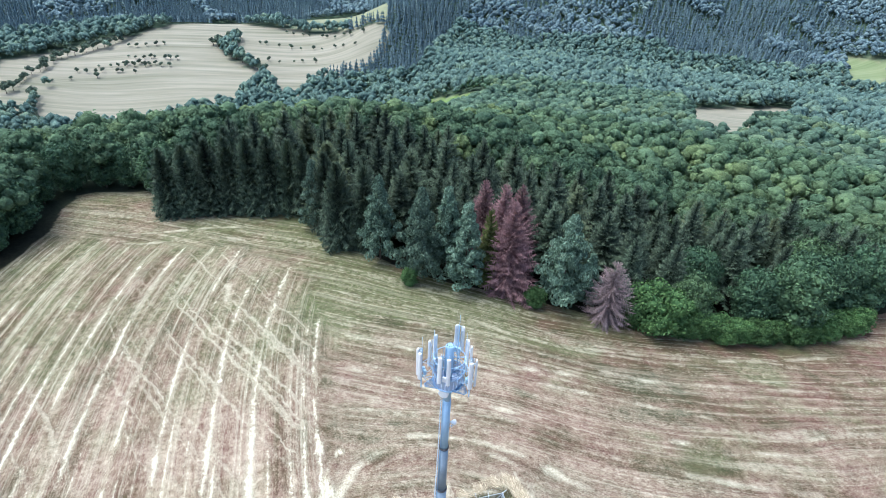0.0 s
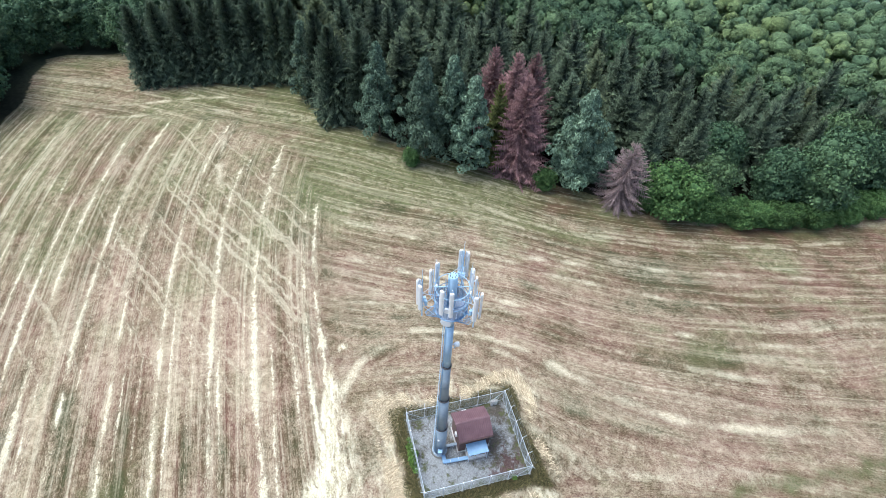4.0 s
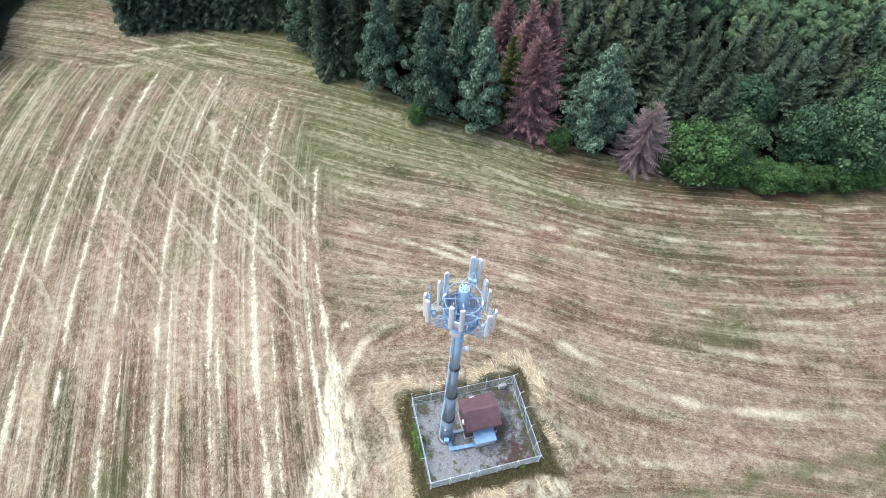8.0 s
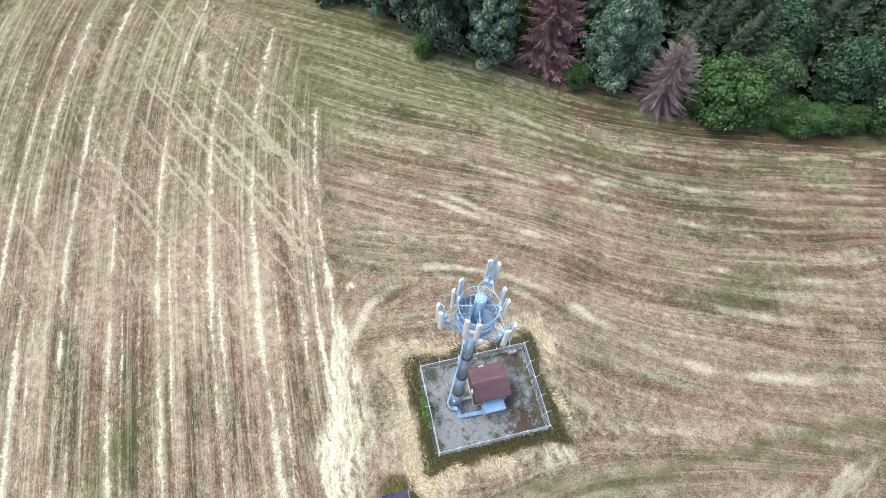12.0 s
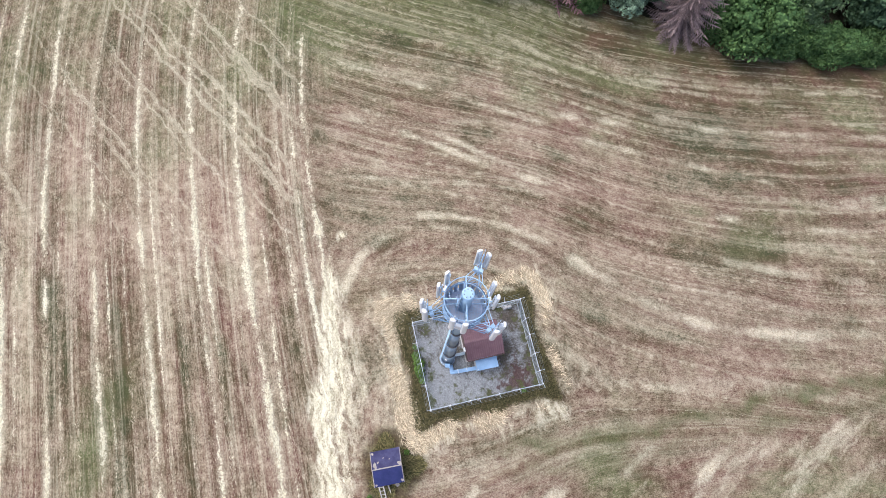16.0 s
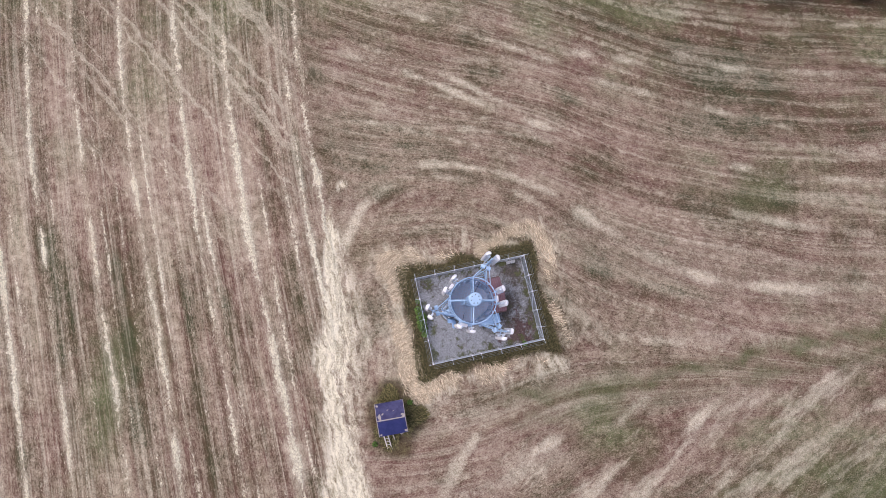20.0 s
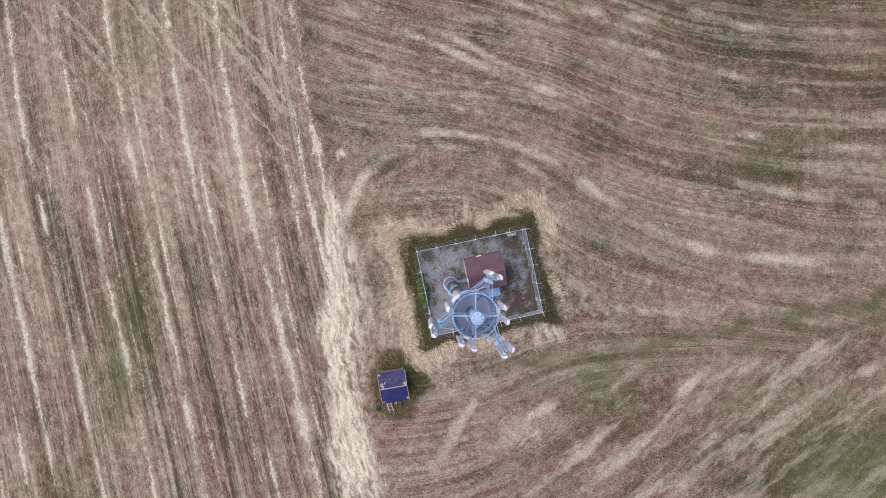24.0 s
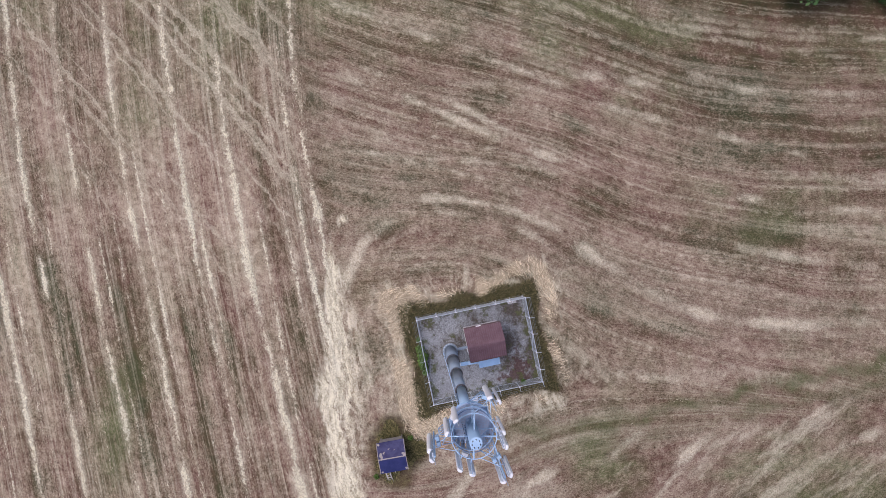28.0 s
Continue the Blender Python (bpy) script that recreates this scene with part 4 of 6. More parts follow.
# the row along the field's edge
ROW = [(SPRUCES[2], -62.5, 63.5, 1.05, 0.9), (SPRUCES[0], -58.5, 64.5, 1.1, 1), (SPRUCES[1], -54.5, 66, 1.15, 1), (SPRUCES[3], -50.5, 66.5, 1.2, 1),
       (SPRUCES[0], -46.5, 67, 1.22, 1), (SPRUCES[1], -42.5, 67.5, 1.2, 1), (SPRUCES[2], -38.5, 68, 1.15, 0.85), (SPRUCES[3], -35.5, 67.5, 1.1, 1),
       (PINES[1], -31.5, 61.5, 1.12, 0.85), (SPRUCES[2], -25.2, 55.8, 1.22, 0.85), (SPRUCES[0], -29.0, 61, 1.2, 0.9), (PINES[0], -17.0, 52.4, 1.28, 0.75), (SPRUCES[3], -20.5, 56, 1.22, 0.9),
       (PINES[2], -9.2, 48.2, 1.34, 0.72), (PINES[1], -1.6, 46.8, 1.28, 0.8), (PINES[1], -5.2, 51.5, 1.3, 0.75), (LIME, 1.9, 49.4, 1.14, 0.9),
       (RUSTY[0], 5.6, 48.8, 1.28, 0.95), (RUSTY[1], 3.8, 53.6, 1.36, 1.05), (RUSTY[1], 0.4, 56.5, 1.28, 1.05), (RUSTY[0], 6.6, 56, 1.32, 0.9),
       (PINES[2], 14.6, 47.8, 1.36, 0.78), (PINES[1], 19.0, 50.0, 0.8, 0.95), (GREY, 22.0, 45.9, 1.18, 1.05),
       (BUSHES[0], 30.6, 46.9, 1.5, 1.15), (BUSHES[1], 10.1, 45.6, 0.75, 1.0), (BUSHES[1], 26.4, 46.2, 0.85, 1.1), (BUSHES[1], -10.6, 45.8, 0.6, 1.0)]
for proto, x, y, s, w in ROW:
    plant(proto, x, y, s, w)
# the clipped-looking thicket and broadleaf trees at the eastern end
for i in range(12):
    plant(BUSHES[i % 2], 35.5 + 3.1 * i + g.normal(0, 0.4), 46.8 + 0.2 * i + 0.085 * i * i + g.normal(0, 0.3), 0.85 + g.uniform(-0.08, 0.1), 1.15)
for x, y, s in ((37.0, 51.0, 0.78), (48, 54.5, 0.98), (55, 55, 1.15), (60, 60.5, 1.15), (66, 63, 1.1), (73, 67, 1.2), (80, 72, 1.1), (63, 68, 1.2), (40, 60, 0.95)):
    plant(BROADS[int(x) % 3], x, y, s)
# the dark broadleaf belt at the western edge
for i, (x, y) in enumerate([(-85, 24), (-84.5, 31), (-86, 38), (-85, 45), (-86, 52), (-90.5, 57), (-91, 64), (-90, 71), (-84, 74), (-78, 74.5), (-72, 74.5), (-68, 70), (-92, 45), (-93, 30), (-95, 52)]):
    plant(BROADS[i % 3], x, y, 0.85 + 0.1 * (i % 3))


def spread(x0, x1, y0, y1, gap, g, ok, jitter=0.18):
    """Jittered rows of places inside a box, where ok says so."""
    X, Y = np.meshgrid(np.arange(x0, x1, gap), np.arange(y0, y1, gap))
    X = X + 0.5 * gap * (np.arange(len(Y))[:, None] % 2) + g.normal(0, jitter * gap, X.shape)
    Y = Y + g.normal(0, jitter * gap, Y.shape)
    X, Y = X.ravel(), Y.ravel()
    k = ok(X, Y)
    return X[k], Y[k]


def back_of_edge(x, y, d):
    """True where a place is at least d metres inside the wood."""
    res = ~open_land(x, y)
    for a in np.arange(0, 6.28, 0.785):
        res &= ~open_land(x + d * math.cos(a), y + d * math.sin(a))
    return res


def is_spruce(x, y):
    """Where spruces stand rather than broadleaf trees."""
    deep = np.interp(x, [-66, -60, -30, 0, 30, 48, 62, 76], [70, 92, 98, 92, 84, 84, 84, 80])
    return (x > -67 + 0.0 * y) & (x < 78) & (y < deep + 6 * wave(x, y, 7, 1.0))


X, Y = spread(-66, 78, 48, 108, 6.3, g, lambda x, y: back_of_edge(x, y, 6.4) & is_spruce(x, y))
for i, (x, y) in enumerate(zip(X, Y)):
    if 20 < x < 62 and not bool(back_of_edge(np.array([x]), np.array([y]), 9.5)[0]):
        continue
    if -2.5 < x < 9.5 and 49 < y < 57.5:
        continue
    near_edge = not bool(back_of_edge(np.array([x]), np.array([y]), 12.0)[0])
    proto = SPRUCES[i % 4] if near_edge and x < -28 else INNER[i % 3]
    plant(proto, float(x), float(y), float(g.uniform(0.85, 1.22)), float(g.uniform(0.95, 1.25)))


def far_wood(name, places, protos, mat, label, g, lo=0.8, hi=1.2):
    """One mesh of all the crowns of a far wood."""
    V, T, tone, n = [], [], [], 0
    X, Y = places
    Z = height(X, Y)
    for x, y, z in zip(X, Y, Z):
        pv, pt = protos[int(g.integers(len(protos)))]
        s, a, w = g.uniform(lo, hi), g.uniform(0, 6.28), g.uniform(0.88, 1.15)
        c, d = math.cos(a) * s * w, math.sin(a) * s * w
        v = np.stack([pv[:, 0] * c - pv[:, 1] * d + x, pv[:, 0] * d + pv[:, 1] * c + y, pv[:, 2] * s + z], 1)
        V.append(v)
        T.append(pt + n)
        n += len(v)
        tone.append(np.full(len(v), np.clip(0.45 + 0.22 * wave(x, y, 23, 1.0) + g.normal(0, 0.2), 0, 1)))
    me = mesh_of(name, np.concatenate(V), np.concatenate(T), mat, np.concatenate(tone))
    me.polygons.foreach_set("use_smooth", np.ones(len(me.polygons), bool))
    return tagged(new(name, me), label, "forest", kind="stuff")


def crown_model(h, r, n, size, g, k=6, core=0.9, rough=0.14, body=None):
    """A far broadleaf crown: a dome of many small lumps with loose leaf clumps over it."""
    lumps = [(0, 0, h * 0.80, r * 0.5, 0.9)]
    for i in range(k):
        a, f = i * 2.4, math.sqrt((i + 0.7) / k)
        lumps.append((r * 0.72 * f * math.cos(a), r * 0.72 * f * math.sin(a), h * (0.84 - 0.30 * f * f) * g.uniform(0.92, 1.06), r * g.uniform(0.27, 0.44), 1.0))
    return lump_crown(lumps, n // (k + 1), size, g, core, 1.6, rough, body)


NEAR = [crown_model(12.5, r, 480, 0.36, g, 15, 0.78) for r in (3.2, 3.8, 4.3, 2.9)]
MID = [crown_model(12.5, r, 100, 0.55, g, 6, 1.0, 0.2) for r in (3.6, 4.2, 4.7, 3.3)]
FAR = [crown_model(12, r, 30, 0.9, g, 4, 1.12, 0.22) for r in (3.6, 4.2, 4.9, 3.9)]
DISTANT = [crown_model(12, r, 0, 1.0, g, 7, 1.55, 0.28, OCTA) for r in (3.6, 4.3, 5.0, 4.4)]
FARSP = [far_spruce_model(14.0, r, g, 3, 6) for r in (2.6, 3.0, 3.4)]


def sector(x, y, r0, r1, a0=-46, a1=46):
    dx, dy = x - 2, y + 28
    r, a = np.hypot(dx, dy), np.degrees(np.arctan2(dx, dy))
    return (r > r0) & (r < r1) & (a > a0) & (a < a1)


near_ok = lambda x, y: sector(x, y, 0, 150, -58, 52) & back_of_edge(x, y, 3.5) & ~(is_spruce(x, y) & (y < 108))
far_wood("near_broadleaf_wood", spread(-140, 130, 30, 125, 5.0, g, near_ok), NEAR, MAT_FARLEAF, "dense green broadleaf wood behind the spruces", g, 0.75, 1.2)
mid_ok = lambda x, y: sector(x, y, 150, 250, -48, 46) & back_of_edge(x, y, 2.0) & ~(is_spruce(x, y) & (y < 108))
far_wood("slope_wood", spread(-200, 200, 60, 225, 5.1, g, mid_ok, 0.3), MID, MAT_FARLEAF, "green broadleaf wood falling to the valley", g, 0.7, 1.25)
far_ok = lambda x, y: sector(x, y, 250, 480, -48, 46) & back_of_edge(x, y, 1.5)
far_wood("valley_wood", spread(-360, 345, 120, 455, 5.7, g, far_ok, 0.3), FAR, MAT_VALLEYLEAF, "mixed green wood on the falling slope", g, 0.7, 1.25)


def conifer_land(x, y):
    """Spruce stands on the far slopes: the dark spur, and bands along the hill."""
    dx, dy = x - 2, y + 28
    r, az = np.hypot(dx, dy), np.degrees(np.arctan2(dx, dy))
    spur = (np.abs(az + 10.0 - (r - 800) * 0.02) < 4.6) & (r > 610)
    return spur | ((r > 800) & (wave(x, y, 55, 5.0) + 0.5 * wave(x, y, 19, 2.0) > -0.05) & (np.abs(az + 3) > 2.5))


foot = lambda x, y: sector(x, y, 480, 820, -48, 44) & back_of_edge(x, y, 1.5) & ~conifer_land(x, y)
hill_b = lambda x, y: sector(x, y, 820, 1090, -48, 41) & back_of_edge(x, y, 1.5) & ~conifer_land(x, y)
hill_s = lambda x, y: sector(x, y, 600, 1090, -48, 41) & back_of_edge(x, y, 1.5) & conifer_land(x, y)
far_wood("valley_floor_wood", spread(-620, 580, 290, 800, 6.2, g, foot, 0.3), DISTANT, MAT_FOOTHAZE, "mixed green wood on the valley floor, haze tinted into its colour", g, 0.65, 1.2)
far_wood("hillside_wood", spread(-820, 730, 500, 1070, 6.6, g, hill_b, 0.3), DISTANT, MAT_HILLHAZE, "dark green broadleaf wood on the far hillside, haze tinted into its colour", g, 0.7, 1.2)
far_wood("hillside_spruces", spread(-820, 730, 500, 1070, 5.2, g, hill_s, 0.3), FARSP, MAT_SPRUCEHAZE, "dark spruce wood on the far hillside, haze tinted into its colour", g, 0.7, 1.2)


# fruit trees in rows on the far meadows
FRUIT = [tree("fruit_tree", cone_trunk(2.2, 0.14, 5), lump_crown([(0.7 * math.cos(a), 0.7 * math.sin(a), 2.6 + 0.5 * math.sin(3 * a), 1.0, 0.9) for a in (0, 1.6, 3.2, 4.7)], 24, 0.6, g, 0.85), (MAT_BARK, MAT_ORCHARD),
              "small round fruit tree on the far meadow", group="fruit trees") for _ in range(2)]
FRUIT_ROWS = [((-414, 561), (-384, 579), 5), ((-398, 532), (-350, 545), 8), ((-410, 504), (-348, 524), 9), ((-421, 484), (-372, 499), 7), ((-427, 456), (-400, 475), 3), ((-395, 515), (-360, 524), 6),
              ((-298, 634), (-177, 633), 10), ((-277, 681), (-176, 657), 10), ((-278, 583), (-215, 601), 6)]
for (xa, ya), (xb, yb), n in FRUIT_ROWS:
    for i in range(n):
        t = (i + g.uniform(-0.3, 0.3)) / max(1, n - 1)
        plant(FRUIT[i % 2], xa + (xb - xa) * t + g.normal(0, 1.2), ya + (yb - ya) * t + g.normal(0, 1.2), g.uniform(0.75, 1.5))
for (xa, ya), (xb, yb), n in (((-440, 415), (-460, 511), 13), ((-457, 511), (-432, 575), 11), ((-337, 604), (-326, 641), 8), ((-337, 600), (-255, 549), 18), ((-421, 420), (-380, 372), 8)):
    for i in range(n):
        t = i / (n - 1)
        plant(FRUIT[i % 2], xa + (xb - xa) * t + g.normal(0, 1.5), ya + (yb - ya) * t + g.normal(0, 1.5), g.uniform(1.4, 2.8))


# ---- building helpers ----
def part(name, bm, mat, parent, label=""):
    """One mesh object out of a bmesh, under its thing or part."""
    me = bpy.data.meshes.new(name)
    bmesh.ops.recalc_face_normals(bm, faces=bm.faces[:])
    bm.to_mesh(me)
    bm.free()
    me.materials.append(mat)
    ob = new(name, me)
    ob.parent = parent
    if label:
        ob["label"] = label
    return ob


def box(bm, size, at=(0, 0, 0), rot=None, bevel=0.0):
    m = Matrix.Translation(at) @ (rot or Matrix.Identity(4)) @ Matrix.Diagonal((*size, 1))
    made = bmesh.ops.create_cube(bm, size=1, matrix=m)["verts"]
    if bevel:
        edges = list({e for v in made for e in v.link_edges})
        bmesh.ops.bevel(bm, geom=edges, offset=bevel, segments=2, profile=0.6, affect="EDGES")
    return bm


def tube(bm, p, q, r, sides=8, r2=None):
    p, q = Vector(p), Vector(q)
    d = q - p
    m = Matrix.Translation((p + q) / 2) @ d.to_track_quat("Z", "Y").to_matrix().to_4x4()
    bmesh.ops.create_cone(bm, cap_ends=True, segments=sides, radius1=r, radius2=r if r2 is None else r2, depth=d.length, matrix=m)
    return bm


def hoop(bm, R, r, z, sides=40, ring=6):
    rows = []
    for i in range(sides):
        a = 2 * math.pi * i / sides
        rows.append([bm.verts.new(((R + r * math.cos(b)) * math.cos(a), (R + r * math.cos(b)) * math.sin(a), z + r * math.sin(b))) for b in np.linspace(0, 2 * math.pi, ring, endpoint=False)])
    for i in range(sides):
        for j in range(ring):
            bm.faces.new((rows[i][j], rows[(i + 1) % sides][j], rows[(i + 1) % sides][(j + 1) % ring], rows[i][(j + 1) % ring]))
    return bm


def lathe(bm, prof, sides=28):
    """A turned body from (radius, z) pairs."""
    rows = [[bm.verts.new((r * math.cos(2 * math.pi * j / sides), r * math.sin(2 * math.pi * j / sides), z)) for j in range(sides)] for r, z in prof]
    for a, b in zip(rows, rows[1:]):
        for j in range(sides):
            bm.faces.new((a[j], a[(j + 1) % sides], b[(j + 1) % sides], b[j]))
    bm.faces.new(rows[0][::-1])
    bm.faces.new(rows[-1])
    return bm


def grate(bm, outline, z, gap=0.07, bar=0.022, thick=0.035):
    """Grating bars across a convex outline, with a rim."""
    pts = [Vector((x, y)) for x, y in outline]
    lo, hi = min(p.y for p in pts), max(p.y for p in pts)
    y = lo + gap / 2
    while y < hi:
        xs = []
        for a, b in zip(pts, pts[1:] + pts[:1]):
            if (a.y > y) != (b.y > y):
                xs.append(a.x + (b.x - a.x) * (y - a.y) / (b.y - a.y))
        if len(xs) == 2 and abs(xs[0] - xs[1]) > 0.05:
            box(bm, (abs(xs[0] - xs[1]), bar, thick), ((xs[0] + xs[1]) / 2, y, z))
        y += gap
    for a, b in zip(pts, pts[1:] + pts[:1]):
        d = b - a
        box(bm, (d.length, 0.03, thick * 1.6), ((a.x + b.x) / 2, (a.y + b.y) / 2, z), Matrix.Rotation(math.atan2(d.y, d.x), 4, "Z"))
    return bm


def mesh_disc(bm, R, z, cell=0.13, bar=0.02):
    """A round deck of welded grating: one connected net of bars."""
    n = int(R / cell) + 1
    V = {}
    for i in range(-n, n):
        for j in range(-n, n):
            corners = ((i, j), (i + 1, j), (i + 1, j + 1), (i, j + 1))
            if max(math.hypot(a * cell, b * cell) for a, b in corners) > R:
                continue
            for k in corners:
                if k not in V:
                    V[k] = bm.verts.new((k[0] * cell, k[1] * cell, z))
            bm.faces.new([V[k] for k in corners])
    bmesh.ops.wireframe(bm, faces=bm.faces[:], thickness=bar, offset=0, use_replace=True, use_boundary=True, use_even_offset=True)
    return bm


def skirt(bm, R0, z0, R1, z1, n=44, open_part=0.35):
    """A basket of upright slats held by a ring at foot and head: one connected sheet with gaps."""
    rows = []
    for z, R in ((z0, R0), (z0 + 0.06, R0), (z1 - 0.06, R1), (z1, R1)):
        rows.append([bm.verts.new((R * math.cos(2 * math.pi * k / (2 * n)), R * math.sin(2 * math.pi * k / (2 * n)), z)) for k in range(2 * n)])
    for a, (lo, hi) in enumerate(zip(rows, rows[1:])):
        for k in range(2 * n):
            if a != 1 or k % 4:
                bm.faces.new((lo[k], lo[(k + 1) % (2 * n)], hi[(k + 1) % (2 * n)], hi[k]))
    return bm


def pol(r, deg, z=0.0):
    return Vector((r * math.cos(radians(deg)), r * math.sin(radians(deg)), z))


MAT_BLUE = plain("pale_blue_paint", (0.34, 0.52, 0.71), (0.46, 0.65, 0.84), 1.2, 0.45, 0.0, 0.05)
MAT_STEEL = plain("weathered_grey_steel", (0.20, 0.265, 0.335), (0.34, 0.42, 0.50), 0.9, 0.5, 0.08, 0.08)
MAT_GALV = plain("galvanised_steel", (0.50, 0.57, 0.64), (0.68, 0.74, 0.80), 6, 0.42, 0.05, 0.05)
MAT_HEAD = plain("pale_blue_steel", (0.34, 0.52, 0.71), (0.48, 0.67, 0.87), 3, 0.45, 0.0, 0.05)
MAT_DECK = plain("grey_deck", (0.10, 0.16, 0.27), (0.20, 0.29, 0.43), 14, 0.6, 0.1, 0.2)
MAT_GRATE = plain("blue_grey_grating", (0.15, 0.29, 0.48), (0.28, 0.45, 0.66), 5, 0.5, 0.3, 0.05)
MAT_BASKET = plain("pale_grey_basket", (0.36, 0.44, 0.58), (0.50, 0.58, 0.72), 4, 0.5, 0.0, 0.05)
MAT_DARK = plain("dark_steel", (0.06, 0.06, 0.07), (0.12, 0.12, 0.13), 8, 0.6, 0.4, 0.1)
MAT_PANEL = plain("white_plastic", (0.80, 0.81, 0.82), (0.88, 0.89, 0.90), 2, 0.4, 0.0, 0.02)
MAT_CONCRETE = plain("pale_concrete", (0.36, 0.36, 0.35), (0.55, 0.54, 0.52), 5, 0.9, 0.0, 0.4)
MAT_FOOT = plain("mossy_concrete", (0.12, 0.115, 0.10), (0.24, 0.23, 0.21), 4, 0.95, 0.0, 0.4)
MAT_ROOF = plain("brown_roof_sheet", (0.145, 0.078, 0.092), (0.230, 0.138, 0.155), 1.6, 0.55, 0.0, 0.08)
MAT_WALL = plain("brown_hut_wall", (0.10, 0.06, 0.055), (0.15, 0.095, 0.085), 3, 0.7, 0.0, 0.1)
MAT_GRAYBLUE = plain("grey_blue_sheet", (0.22, 0.38, 0.58), (0.34, 0.52, 0.74), 1.5, 0.4, 0.2, 0.05)
MAT_WIRE = plain("fence_wire", (0.30, 0.33, 0.33), (0.44, 0.47, 0.47), 9, 0.5, 0.4, 0.02)
MAT_FELT = plain("blue_roofing_felt", (0.020, 0.026, 0.090), (0.046, 0.054, 0.160), 1.3, 0.9, 0.0, 0.15, 0.1)
MAT_FELT2 = plain("purple_roofing_felt", (0.034, 0.034, 0.085), (0.100, 0.098, 0.19), 1.7, 0.9, 0.0, 0.25, 0.1)
MAT_PLANK = plain("bleached_timber", (0.26, 0.23, 0.20), (0.46, 0.42, 0.37), 4, 0.85, 0.0, 0.3)

MAT_POLE = plain("peeled_timber", (0.50, 0.47, 0.43), (0.70, 0.67, 0.62), 5, 0.8, 0.0, 0.2)


def gravel_material():
    m = Nodes("gravel_with_moss", 0.95, 0.0, 0.15)
    v = m.coord("Object")
    big, mid, fine = m.noise(v, 0.55, 4, 0.6), m.noise(v, 6.0, 5, 0.75), m.noise(v, 11, 5, 0.8)
    x, y, _ = m.split(v)
    stone = m.ramp(fine, (0.3, (0.105, 0.110, 0.116)), (0.5, (0.255, 0.268, 0.275)), (0.7, (0.47, 0.49, 0.495)))
    moss = m.ramp(fine, (0.3, (0.030, 0.025, 0.019)), (0.7, (0.125, 0.102, 0.080)))
    grass = m.ramp(fine, (0.3, (0.04, 0.05, 0.018)), (0.7, (0.13, 0.145, 0.055)))
    f = m.math("ADD", m.math("MULTIPLY", big, 0.65), m.math("MULTIPLY", mid, 0.35))
    f = m.math("ADD", f, m.math("ADD", m.math("MULTIPLY", x, 0.012), m.math("MULTIPLY", y, 0.004)))
    rim = m.math("MAXIMUM", m.math("ABSOLUTE", m.math("DIVIDE", x, 5.03)), m.math("ABSOLUTE", m.math("DIVIDE", y, 3.87)))
    col = m.mix(m.ramp(f, (0.46, 0.0), (0.58, 0.92)), stone, moss)
    rust = m.math("SUBTRACT", m.noise(v, 0.8, 4, 0.65), m.math("MULTIPLY", m.math("ADD", m.math("ABSOLUTE", m.math("SUBTRACT", x, 3.5)), m.math("MULTIPLY", m.math("ABSOLUTE", m.math("ADD", y, 2.9)), 1.3)), 0.075))
    col = m.mix(m.ramp(rust, (0.36, 0.0), (0.45, 0.85)), col, m.ramp(fine, (0.3, (0.035, 0.020, 0.018)), (0.7, (0.13, 0.072, 0.065))))
    tufts = m.math("ADD", m.noise(v, 1.1, 5, 0.7), m.ramp(rim, (0.75, 0.0), (1.0, 0.12)))
    m.set("Base Color", m.mix(m.ramp(tufts, (0.57, 0.0), (0.66, 0.8)), col, grass))
    m.bump(fine, 0.6, 0.05)
    return m.mat


